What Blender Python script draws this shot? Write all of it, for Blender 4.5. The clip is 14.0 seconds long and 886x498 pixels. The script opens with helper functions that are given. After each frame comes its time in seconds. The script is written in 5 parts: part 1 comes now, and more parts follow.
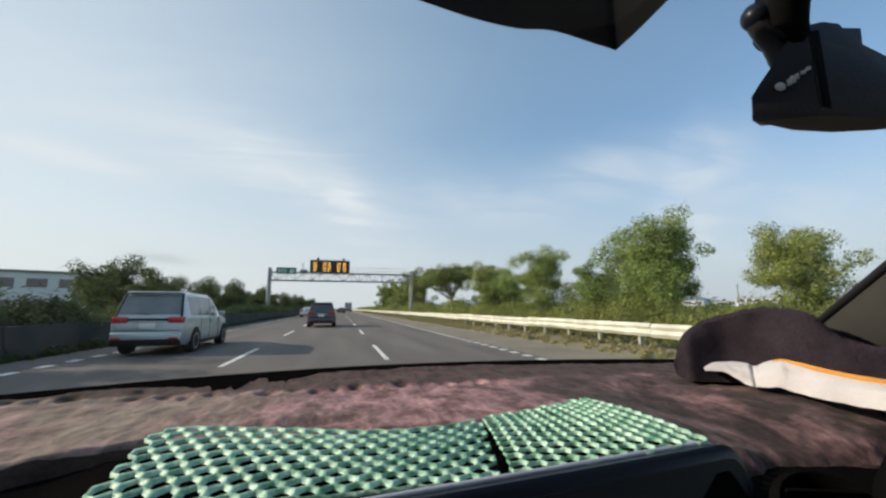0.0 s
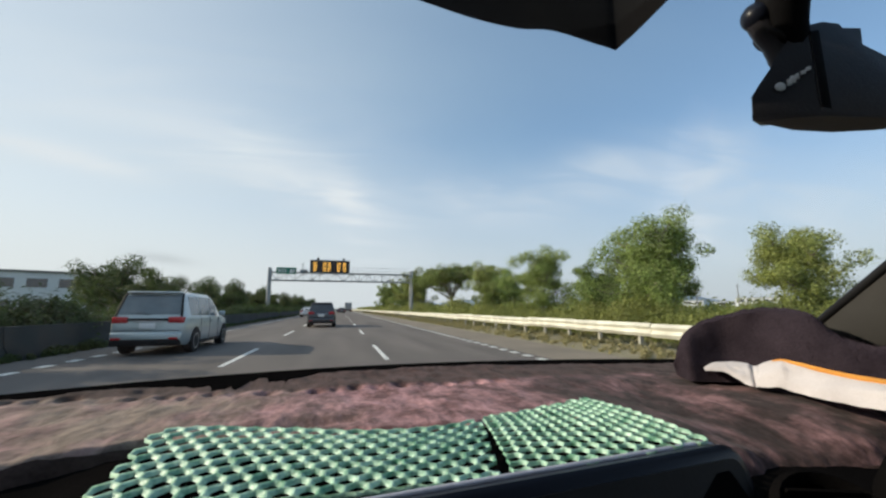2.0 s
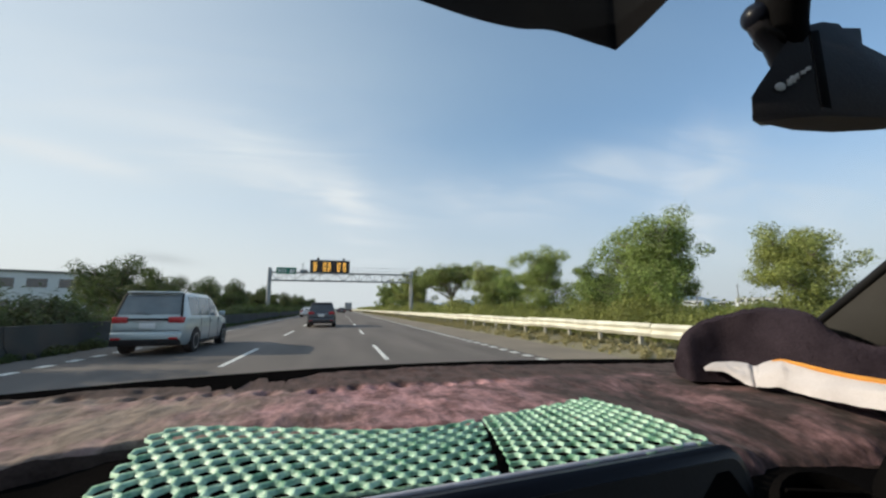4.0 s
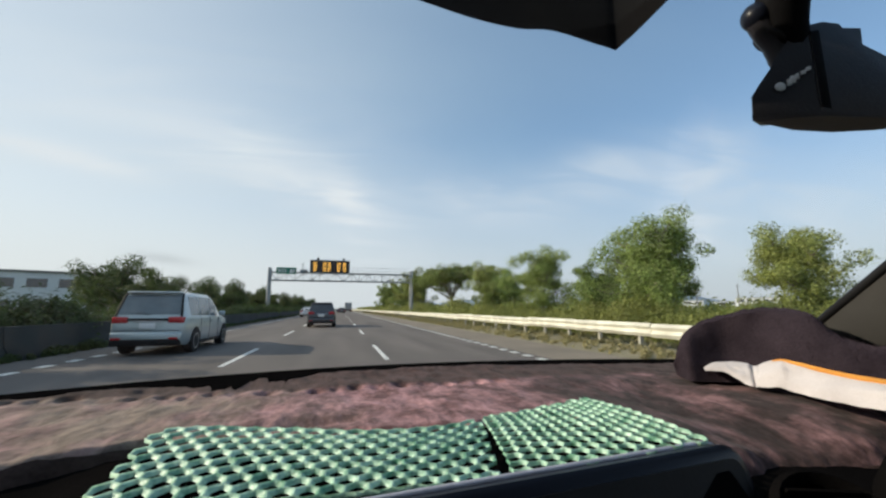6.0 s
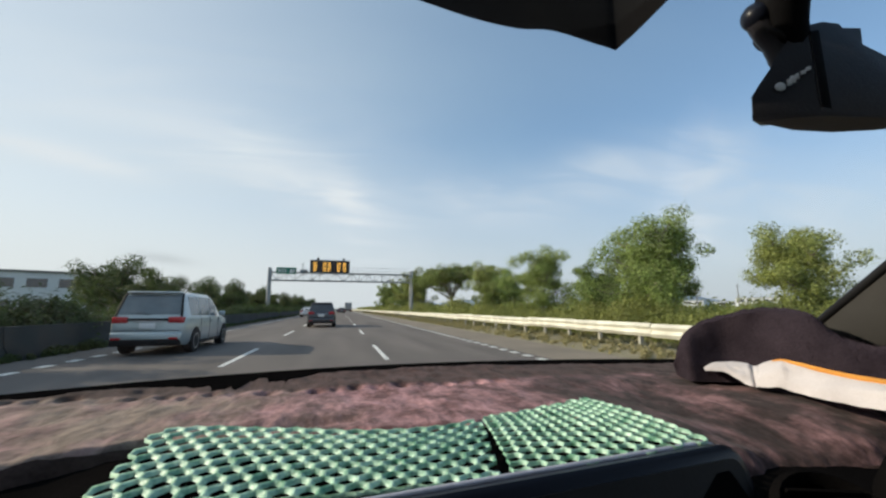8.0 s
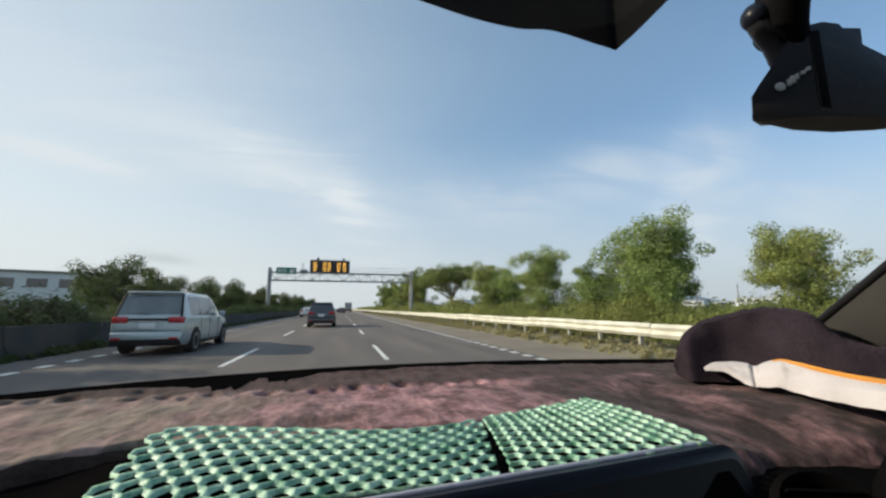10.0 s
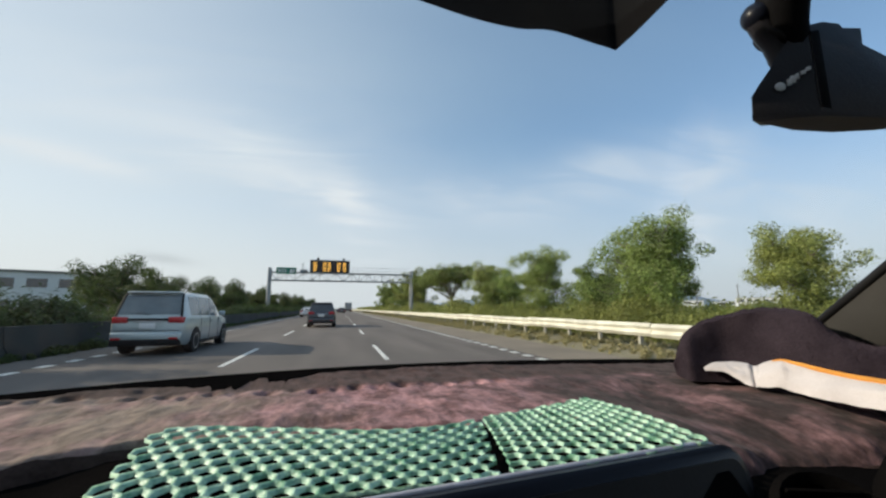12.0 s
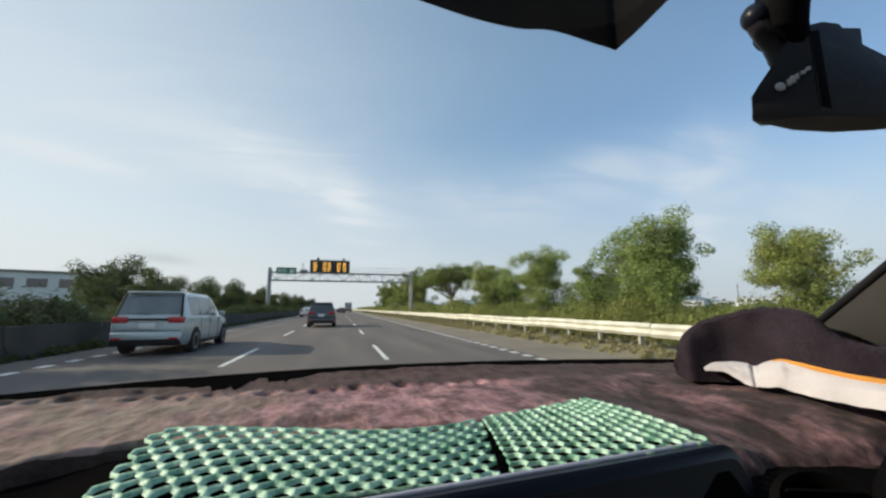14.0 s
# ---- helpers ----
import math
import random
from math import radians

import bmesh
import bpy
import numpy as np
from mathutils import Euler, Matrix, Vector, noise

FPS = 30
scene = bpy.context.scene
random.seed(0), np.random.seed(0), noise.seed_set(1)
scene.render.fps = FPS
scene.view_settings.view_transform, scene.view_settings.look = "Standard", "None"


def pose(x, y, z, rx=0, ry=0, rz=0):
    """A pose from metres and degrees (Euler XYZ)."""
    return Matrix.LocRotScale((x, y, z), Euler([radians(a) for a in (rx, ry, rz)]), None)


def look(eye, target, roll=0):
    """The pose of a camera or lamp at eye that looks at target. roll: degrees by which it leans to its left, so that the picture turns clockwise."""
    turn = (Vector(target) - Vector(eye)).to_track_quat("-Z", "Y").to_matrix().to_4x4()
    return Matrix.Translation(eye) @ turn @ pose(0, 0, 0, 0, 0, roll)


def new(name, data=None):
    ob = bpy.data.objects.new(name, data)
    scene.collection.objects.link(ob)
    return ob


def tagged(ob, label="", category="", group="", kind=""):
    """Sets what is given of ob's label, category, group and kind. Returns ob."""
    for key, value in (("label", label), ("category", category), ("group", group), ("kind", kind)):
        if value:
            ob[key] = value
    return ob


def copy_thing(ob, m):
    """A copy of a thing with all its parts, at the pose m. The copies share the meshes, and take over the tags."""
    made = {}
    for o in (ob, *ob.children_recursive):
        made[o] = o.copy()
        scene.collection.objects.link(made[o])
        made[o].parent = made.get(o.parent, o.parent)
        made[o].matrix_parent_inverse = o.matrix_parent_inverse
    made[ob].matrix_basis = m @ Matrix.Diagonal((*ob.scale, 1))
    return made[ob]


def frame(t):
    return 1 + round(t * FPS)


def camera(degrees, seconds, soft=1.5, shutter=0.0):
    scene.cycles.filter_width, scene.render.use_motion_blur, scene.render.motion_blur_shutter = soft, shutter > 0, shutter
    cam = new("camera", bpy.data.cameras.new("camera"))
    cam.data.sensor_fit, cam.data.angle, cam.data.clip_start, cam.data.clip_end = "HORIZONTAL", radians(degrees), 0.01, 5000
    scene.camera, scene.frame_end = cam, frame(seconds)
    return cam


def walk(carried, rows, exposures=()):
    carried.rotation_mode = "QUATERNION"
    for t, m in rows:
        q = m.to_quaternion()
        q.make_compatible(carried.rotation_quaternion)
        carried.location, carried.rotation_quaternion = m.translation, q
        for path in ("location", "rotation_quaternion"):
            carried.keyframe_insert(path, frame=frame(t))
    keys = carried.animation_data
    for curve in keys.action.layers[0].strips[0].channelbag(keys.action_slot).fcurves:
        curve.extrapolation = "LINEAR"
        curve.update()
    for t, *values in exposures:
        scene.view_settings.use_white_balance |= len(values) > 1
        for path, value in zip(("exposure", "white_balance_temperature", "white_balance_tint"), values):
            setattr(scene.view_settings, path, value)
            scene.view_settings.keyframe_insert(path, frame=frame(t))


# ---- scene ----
cam = camera(98.0, 14.0, soft=2.4)
EYE = 1.25
walk(cam, [(t, pose(0, 0, EYE, 90 + 8.8, 0, -14.9)) for t in (0.0, 7.0, 14.0)], [(0.0, 0.34, 6400, 9), (14.0, 0.34, 6400, 9)])

# ---- light ----
SUN_AZ, SUN_EL = -78.0, 25.0      # degrees from the road's direction (to the right), and above the horizon


def world_sky():
    w = bpy.data.worlds.new("sky")
    scene.world = w
    w.use_nodes = True
    nt = w.node_tree
    nt.nodes.clear()
    N, L = nt.nodes.new, nt.links.new
    out, bg = N("ShaderNodeOutputWorld"), N("ShaderNodeBackground")
    sky = N("ShaderNodeTexSky")
    sky.sky_type, sky.sun_disc = "NISHITA", False
    sky.sun_elevation, sky.sun_rotation = radians(SUN_EL), radians(SUN_AZ)
    sky.air_density, sky.dust_density, sky.ozone_density = 1.0, 0.8, 1.8
    bg.inputs["Strength"].default_value = 0.15
    tc, sep = N("ShaderNodeTexCoord"), N("ShaderNodeSeparateXYZ")
    L(tc.outputs["Generated"], sep.inputs[0])

    def m(op, a, b=None, clamp=False):
        n = N("ShaderNodeMath")
        n.operation, n.use_clamp = op, clamp
        for i, v in enumerate((a, b)):
            if v is None:
                continue
            if isinstance(v, (int, float)):
                n.inputs[i].default_value = v
            else:
                L(v, n.inputs[i])
        return n.outputs[0]
    up = m("ADD", m("MAXIMUM", sep.outputs[2], 0.0), 0.18)
    comb = N("ShaderNodeCombineXYZ")
    L(m("DIVIDE", sep.outputs[0], up), comb.inputs[0])
    L(m("DIVIDE", sep.outputs[1], up), comb.inputs[1])
    mp = N("ShaderNodeMapping")
    mp.inputs["Rotation"].default_value = (0, 0, radians(28))
    mp.inputs["Scale"].default_value = (0.55, 1.5, 1)
    L(comb.outputs[0], mp.inputs[0])

    def nz(scale, detail, rough, dist):
        n = N("ShaderNodeTexNoise")
        n.inputs["Scale"].default_value, n.inputs["Detail"].default_value = scale, detail
        n.inputs["Roughness"].default_value, n.inputs["Distortion"].default_value = rough, dist
        L(mp.outputs[0], n.inputs["Vector"])
        return n.outputs["Fac"]

    def ramp(v, lo, hi):
        r = N("ShaderNodeMapRange")
        r.interpolation_type = "SMOOTHSTEP"
        r.inputs["From Min"].default_value, r.inputs["From Max"].default_value = lo, hi
        L(v, r.inputs["Value"])
        return r.outputs[0]
    def vm(op, a, b):
        n = N("ShaderNodeVectorMath")
        n.operation = op
        L(a, n.inputs[0])
        n.inputs[1].default_value = b
        return n.outputs["Value"]
    veil = ramp(nz(0.5, 4, 0.5, 0.6), 0.30, 0.75)
    wisp = ramp(nz(1.9, 8, 0.60, 1.2), 0.34, 0.74)
    # cloud banks: direction, long axis, half length and half width (radians), density
    banks = [(-0.446, 0.818, 0.364, 0.868, 0.494, -0.047, 0.290, 0.080, 0.85), (-0.154, 0.930, 0.332, 0.929, 0.251, -0.272, 0.225, 0.066, 1.10),
             (-0.003, 0.963, 0.271, 0.631, 0.212, -0.747, 0.085, 0.055, 1.10), (0.070, 0.986, 0.152, 0.430, 0.107, -0.896, 0.150, 0.131, 0.62),
             (-0.510, 0.814, 0.279, 0.836, 0.546, -0.063, 0.110, 0.018, 2.6), (0.339, 0.903, 0.265, 0.936, -0.296, -0.191, 0.170, 0.050, 0.75),
             (0.610, 0.727, 0.314, 0.745, -0.662, 0.083, 0.230, 0.060, 0.78), (0.742, 0.636, 0.212, 0.068, -0.386, 0.920, 0.130, 0.075, 0.75),
             (0.847, 0.509, 0.154, 0.519, -0.855, -0.026, 0.180, 0.100, 0.55), (-0.240, 0.850, 0.470, 0.930, 0.330, -0.120, 0.330, 0.150, 0.28)]
    sunward = ramp(vm("DOT_PRODUCT", tc.outputs["Generated"], (math.sin(radians(SUN_AZ)), math.cos(radians(SUN_AZ)), 0.0)), -0.75, 0.85)
    total = m("MULTIPLY", veil, 0.08)
    for dx, dy, dz, ax, ay, az, ln, wd, dens in banks:
        d, t = Vector((dx, dy, dz)).normalized(), Vector((ax, ay, az)).normalized()
        u = vm("DOT_PRODUCT", tc.outputs["Generated"], tuple(t / ln))
        v = vm("DOT_PRODUCT", tc.outputs["Generated"], tuple(d.cross(t) / wd))
        ahead = m("GREATER_THAN", vm("DOT_PRODUCT", tc.outputs["Generated"], tuple(d)), 0.0)
        e = m("POWER", 2.718, m("MULTIPLY", m("ADD", m("POWER", m("ABSOLUTE", u), 2.0), m("POWER", m("ABSOLUTE", v), 2.0)), -1.0))
        total = m("ADD", total, m("MULTIPLY", m("MULTIPLY", e, ahead), m("MULTIPLY", m("ADD", m("MULTIPLY", wisp, 0.85), 0.28), dens)))
    low = ramp(sep.outputs[2], 0.42, 0.0)

    def blend(fac, a, b):
        n = N("ShaderNodeMix")
        n.data_type = "RGBA"
        L(fac, n.inputs["Factor"])
        for key, v in (("A", a), ("B", b)):
            if isinstance(v, tuple):
                n.inputs[key].default_value = (*v, 1)
            else:
                L(v, n.inputs[key])
        return n.outputs["Result"]
    # haze, brighter towards the sun and denser near the horizon, then the clouds
    haze = blend(sunward, (1.38, 2.62, 3.84), (4.02, 4.20, 4.12))
    thick = m("MULTIPLY", m("ADD", m("MULTIPLY", sunward, 0.55), 0.20), m("ADD", m("MULTIPLY", veil, 0.3), 0.82), True)
    hazy = blend(thick, sky.outputs[0], haze)
    hazy = blend(m("MULTIPLY", low, 0.92), hazy, blend(sunward, (3.05, 3.28, 3.62), (4.28, 4.34, 4.42)))
    cloudy = blend(m("MULTIPLY", total, 0.74, True), hazy, (4.30, 4.46, 4.68))
    # one small grey cloud low over the horizon
    d, t = Vector((-0.361, 0.927, 0.104)).normalized(), Vector((0.924, 0.370, -0.095)).normalized()
    u = vm("DOT_PRODUCT", tc.outputs["Generated"], tuple(t / 0.050))
    v = vm("DOT_PRODUCT", tc.outputs["Generated"], tuple(d.cross(t) / 0.011))
    ahead = m("GREATER_THAN", vm("DOT_PRODUCT", tc.outputs["Generated"], tuple(d)), 0.0)
    e = m("POWER", 2.718, m("MULTIPLY", m("ADD", m("POWER", m("ABSOLUTE", u), 2.0), m("POWER", m("ABSOLUTE", v), 2.0)), -1.0))
    grey = N("ShaderNodeMix")
    grey.data_type = "RGBA"
    L(m("MULTIPLY", m("MULTIPLY", e, ahead), 0.5), grey.inputs["Factor"])
    L(cloudy, grey.inputs["A"])
    grey.inputs["B"].default_value = (2.7, 2.85, 3.0, 1)
    L(grey.outputs["Result"], bg.inputs["Color"])
    L(bg.outputs[0], out.inputs["Surface"])


world_sky()
sun = new("sun", bpy.data.lights.new("sun", "SUN"))
sun.data.energy, sun.data.angle, sun.data.color = 3.6, radians(0.6), (1.0, 0.86, 0.68)
_a, _e = radians(SUN_AZ), radians(SUN_EL)
sun.matrix_world = look((0, 0, 60), (-math.sin(_a) * math.cos(_e) * 50, -math.cos(_a) * math.cos(_e) * 50, 60 - math.sin(_e) * 50))


# ---- materials ----
def material(name, a, b=None, rough=0.7, metal=0.0, scale=8.0, fine=60.0, bump=0.15, spec=0.5, island=0.0, leaf=0.0, sheen=0.0, stretch=(1, 1, 1), coat=0.0, contrast=(0.5, 0.95)):
    """Two colours mixed by noise at two scales, with fine relief."""
    b = b or tuple(c * 0.75 for c in a)
    mat = bpy.data.materials.new(name)
    mat.use_nodes = True
    nt = mat.node_tree
    N, L = nt.nodes.new, nt.links.new
    p = nt.nodes["Principled BSDF"]
    tc = N("ShaderNodeTexCoord")
    mp = N("ShaderNodeMapping")
    mp.inputs["Scale"].default_value = stretch
    L(tc.outputs["Object"], mp.inputs[0])
    n1, n2 = N("ShaderNodeTexNoise"), N("ShaderNodeTexNoise")
    for n, s, d in ((n1, scale, 4), (n2, fine, 5)):
        n.inputs["Scale"].default_value, n.inputs["Detail"].default_value = s, d
        L(mp.outputs[0], n.inputs["Vector"])
    add = N("ShaderNodeMath")
    add.operation = "MULTIPLY_ADD"
    L(n2.outputs["Fac"], add.inputs[0])
    add.inputs[1].default_value = 0.45
    L(n1.outputs["Fac"], add.inputs[2])
    r = N("ShaderNodeMapRange")
    r.inputs["From Min"].default_value, r.inputs["From Max"].default_value = contrast
    L(add.outputs[0], r.inputs["Value"])
    mix = N("ShaderNodeMix")
    mix.data_type = "RGBA"
    mix.inputs["A"].default_value, mix.inputs["B"].default_value = (*a, 1), (*b, 1)
    L(r.outputs[0], mix.inputs["Factor"])
    col = mix.outputs["Result"]
    if island:
        g, oi, hsv = N("ShaderNodeNewGeometry"), N("ShaderNodeObjectInfo"), N("ShaderNodeHueSaturation")
        s = N("ShaderNodeMapRange")
        s.inputs["To Min"].default_value, s.inputs["To Max"].default_value = 1 - island, 1 + island
        L(g.outputs["Random Per Island"], s.inputs["Value"])
        h = N("ShaderNodeMapRange")
        h.inputs["To Min"].default_value, h.inputs["To Max"].default_value = 0.478, 0.515
        L(oi.outputs["Random"], h.inputs["Value"])
        L(s.outputs[0], hsv.inputs["Value"])
        L(h.outputs[0], hsv.inputs["Hue"])
        L(col, hsv.inputs["Color"])
        col = hsv.outputs["Color"]
    L(col, p.inputs["Base Color"])
    p.inputs["Roughness"].default_value, p.inputs["Metallic"].default_value = rough, metal
    p.inputs["Specular IOR Level"].default_value = spec
    p.inputs["Sheen Weight"].default_value = sheen
    p.inputs["Sheen Tint"].default_value = (*[min(1, c * 6) for c in b], 1)
    p.inputs["Coat Weight"].default_value = coat
    if bump:
        bp = N("ShaderNodeBump")
        bp.inputs["Strength"].default_value, bp.inputs["Distance"].default_value = bump, 1.0 / fine
        L(n2.outputs["Fac"], bp.inputs["Height"])
        L(bp.outputs[0], p.inputs["Normal"])
    if leaf:
        tr, ms = N("ShaderNodeBsdfTranslucent"), N("ShaderNodeMixShader")
        L(col, tr.inputs["Color"])
        ms.inputs[0].default_value = leaf
        L(p.outputs[0], ms.inputs[1])
        L(tr.outputs[0], ms.inputs[2])
        L(ms.outputs[0], nt.nodes["Material Output"].inputs["Surface"])
    return mat


def glow(name, colour, strength):
    mat = material(name, colour, rough=0.5, bump=0)
    p = mat.node_tree.nodes["Principled BSDF"]
    p.inputs["Emission Color"].default_value, p.inputs["Emission Strength"].default_value = (*colour, 1), strength
    return mat


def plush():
    """Long-napped brown plush, bleached tan, with lit left and shaded right put into colour."""
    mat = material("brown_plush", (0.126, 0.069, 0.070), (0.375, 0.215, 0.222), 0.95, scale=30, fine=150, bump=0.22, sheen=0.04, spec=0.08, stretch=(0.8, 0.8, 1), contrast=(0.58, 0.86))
    nt = mat.node_tree
    N, L = nt.nodes.new, nt.links.new
    p = nt.nodes["Principled BSDF"]
    brown = p.inputs["Base Color"].links[0].from_socket
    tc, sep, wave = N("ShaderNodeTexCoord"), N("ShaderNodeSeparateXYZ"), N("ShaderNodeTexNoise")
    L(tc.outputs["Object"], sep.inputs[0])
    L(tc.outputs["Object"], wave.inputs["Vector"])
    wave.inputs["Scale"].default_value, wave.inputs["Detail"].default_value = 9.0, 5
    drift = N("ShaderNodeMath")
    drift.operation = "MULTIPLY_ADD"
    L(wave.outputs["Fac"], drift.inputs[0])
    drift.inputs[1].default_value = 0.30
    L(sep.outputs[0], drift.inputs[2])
    # brushed patches of nap
    mp, brush, patch = N("ShaderNodeMapping"), N("ShaderNodeTexNoise"), N("ShaderNodeMapRange")
    mp.inputs["Scale"].default_value = (0.60, 0.36, 1.0)
    L(tc.outputs["Object"], mp.inputs[0])
    L(mp.outputs[0], brush.inputs["Vector"])
    brush.inputs["Scale"].default_value, brush.inputs["Detail"].default_value, brush.inputs["Roughness"].default_value = 26.0, 6, 0.62
    patch.inputs["From Min"].default_value, patch.inputs["From Max"].default_value = 0.34, 0.56
    patch.inputs["To Min"].default_value, patch.inputs["To Max"].default_value = 0.42, 1.15
    L(brush.outputs["Fac"], patch.inputs["Value"])
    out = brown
    # lit tan at low x and shaded brown at high x, painted over the brown
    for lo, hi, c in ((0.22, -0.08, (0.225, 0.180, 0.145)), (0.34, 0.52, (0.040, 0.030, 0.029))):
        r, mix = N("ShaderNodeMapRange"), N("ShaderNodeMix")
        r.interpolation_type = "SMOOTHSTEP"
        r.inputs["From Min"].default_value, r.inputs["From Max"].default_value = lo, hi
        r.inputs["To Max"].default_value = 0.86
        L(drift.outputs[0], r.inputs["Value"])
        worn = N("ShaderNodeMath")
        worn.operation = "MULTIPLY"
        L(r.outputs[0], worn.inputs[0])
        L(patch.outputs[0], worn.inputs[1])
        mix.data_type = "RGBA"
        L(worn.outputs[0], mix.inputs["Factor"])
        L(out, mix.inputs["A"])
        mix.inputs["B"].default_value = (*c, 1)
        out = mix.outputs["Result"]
    # the darker border behind the far seam
    r, mix = N("ShaderNodeMapRange"), N("ShaderNodeMix")
    r.inputs["To Max"].default_value = 0.92
    edge = N("ShaderNodeMath")
    edge.operation = "MULTIPLY_ADD"
    L(brush.outputs["Fac"], edge.inputs[0])
    edge.inputs[1].default_value = 0.055
    L(sep.outputs[1], edge.inputs[2])
    r.inputs["From Min"].default_value, r.inputs["From Max"].default_value = 0.676, 0.694
    L(edge.outputs[0], r.inputs["Value"])
    mix.data_type = "RGBA"
    L(r.outputs[0], mix.inputs["Factor"])
    L(out, mix.inputs["A"])
    mix.inputs["B"].default_value = (0.062, 0.041, 0.037, 1)
    # tufts lying this way and that
    mp, tuft, lay, worn = N("ShaderNodeMapping"), N("ShaderNodeTexNoise"), N("ShaderNodeMapRange"), N("ShaderNodeVectorMath")
    mp.inputs["Scale"].default_value, mp.inputs["Rotation"].default_value = (1.2, 0.38, 1.0), (0, 0, 0.25)
    L(tc.outputs["Object"], mp.inputs[0])
    L(mp.outputs[0], tuft.inputs["Vector"])
    tuft.inputs["Scale"].default_value, tuft.inputs["Detail"].default_value, tuft.inputs["Roughness"].default_value, tuft.inputs["Distortion"].default_value = 46.0, 7, 0.70, 0.6
    lay.inputs["From Min"].default_value, lay.inputs["From Max"].default_value = 0.36, 0.64
    lay.inputs["To Min"].default_value, lay.inputs["To Max"].default_value = 0.56, 1.36
    L(tuft.outputs["Fac"], lay.inputs["Value"])
    worn.operation = "MULTIPLY"
    L(mix.outputs["Result"], worn.inputs[0])
    L(lay.outputs[0], worn.inputs[1])
    L(worn.outputs[0], p.inputs["Base Color"])
    return mat


def windscreen_glass():
    mat = bpy.data.materials.new("windscreen_glass")
    mat.use_nodes = True
    nt = mat.node_tree
    nt.nodes.clear()
    N, L = nt.nodes.new, nt.links.new
    out, ms, fr = N("ShaderNodeOutputMaterial"), N("ShaderNodeMixShader"), N("ShaderNodeFresnel")
    tr, gl = N("ShaderNodeBsdfTransparent"), N("ShaderNodeBsdfGlossy")
    tr.inputs["Color"].default_value = (0.93, 0.96, 0.95, 1)
    gl.inputs["Roughness"].default_value = 0.10
    fr.inputs["IOR"].default_value = 1.33
    L(fr.outputs[0], ms.inputs[0])
    L(tr.outputs[0], ms.inputs[1])
    L(gl.outputs[0], ms.inputs[2])
    L(ms.outputs[0], out.inputs["Surface"])
    return mat


ASPHALT = material("asphalt", (0.096, 0.081, 0.071), (0.178, 0.150, 0.131), 0.85, scale=0.9, fine=45, bump=0.35, stretch=(1, 0.12, 1))
SHOULDER = material("worn_asphalt", (0.185, 0.152, 0.114), (0.275, 0.226, 0.172), 0.9, scale=0.5, fine=35, bump=0.35)
PAINT = material("road_paint", (0.62, 0.61, 0.57), (0.80, 0.79, 0.75), 0.7, scale=1.5, fine=25, bump=0.2)
VERGE = material("dry_verge", (0.22, 0.19, 0.11), (0.33, 0.285, 0.18), 0.95, scale=0.7, fine=9, bump=0.5)
# concrete with the barrier's shade put into its base colour
SHADED_CONCRETE = material("shaded_concrete", (0.019, 0.023, 0.022), (0.042, 0.047, 0.045), 0.9, scale=0.7, fine=18, bump=0.3)
GRASS_GROUND = material("grass_ground", (0.055, 0.085, 0.022), (0.13, 0.13, 0.05), 0.95, scale=0.12, fine=3, bump=0.4)
CONCRETE = material("concrete", (0.20, 0.20, 0.19), (0.30, 0.295, 0.28), 0.9, scale=0.8, fine=20)
LEAF = material("tree_leaves", (0.145, 0.200, 0.047), (0.255, 0.305, 0.088), 0.55, scale=0.6, fine=6, bump=0, island=0.5, leaf=0.45)
LEAF_PALE = material("young_leaves", (0.21, 0.285, 0.066), (0.34, 0.40, 0.135), 0.55, scale=0.6, fine=6, bump=0, island=0.5, leaf=0.45)
# leaf colour darkened for plants seen from their shaded side
LEAF_BACKLIT = material("backlit_leaves", (0.045, 0.076, 0.021), (0.085, 0.122, 0.034), 0.55, scale=0.6, fine=6, bump=0, island=0.45, leaf=0.45)
BUSH = material("bush_leaves", (0.20, 0.235, 0.055), (0.32, 0.335, 0.100), 0.6, scale=0.35, fine=3, bump=0, island=0.32, leaf=0.42)
DRYGRASS = material("dry_grass", (0.27, 0.235, 0.105), (0.40, 0.35, 0.185), 0.8, scale=0.5, fine=5, bump=0, island=0.4, leaf=0.3)
BARK = material("bark", (0.15, 0.122, 0.094), (0.31, 0.27, 0.22), 0.9, scale=2, fine=25, bump=0.6)
GALV = material("galvanised_steel", (0.52, 0.50, 0.41), (0.82, 0.80, 0.69), 0.6, 0.05, scale=1.6, fine=14, bump=0.08)
POST = material("dull_steel_post", (0.34, 0.325, 0.275), (0.52, 0.50, 0.43), 0.7, 0.1, scale=3, fine=20, bump=0.1)
STEEL = material("painted_steel", (0.26, 0.28, 0.30), (0.36, 0.38, 0.39), 0.55, 0.3, scale=1, fine=15, bump=0.05)
WALL_WHITE = material("pale_wall", (0.62, 0.64, 0.64), (0.72, 0.73, 0.72), 0.85, scale=0.2, fine=4)
# distance haze is put into the hills' base colour
HILL = material("hazy_hill", (0.16, 0.22, 0.28), (0.20, 0.26, 0.31), 1.0, scale=0.004, fine=0.03, bump=0)
TYRE = material("rubber", (0.018, 0.018, 0.018), (0.03, 0.03, 0.03), 0.85, scale=6, fine=60)
RIM = material("alloy", (0.42, 0.43, 0.44), (0.5, 0.5, 0.51), 0.35, 0.8, bump=0)
SILVER = material("silver_car_paint", (0.40, 0.46, 0.47), (0.46, 0.52, 0.53), 0.32, 0.3, scale=0.6, fine=400, bump=0, coat=0.6)
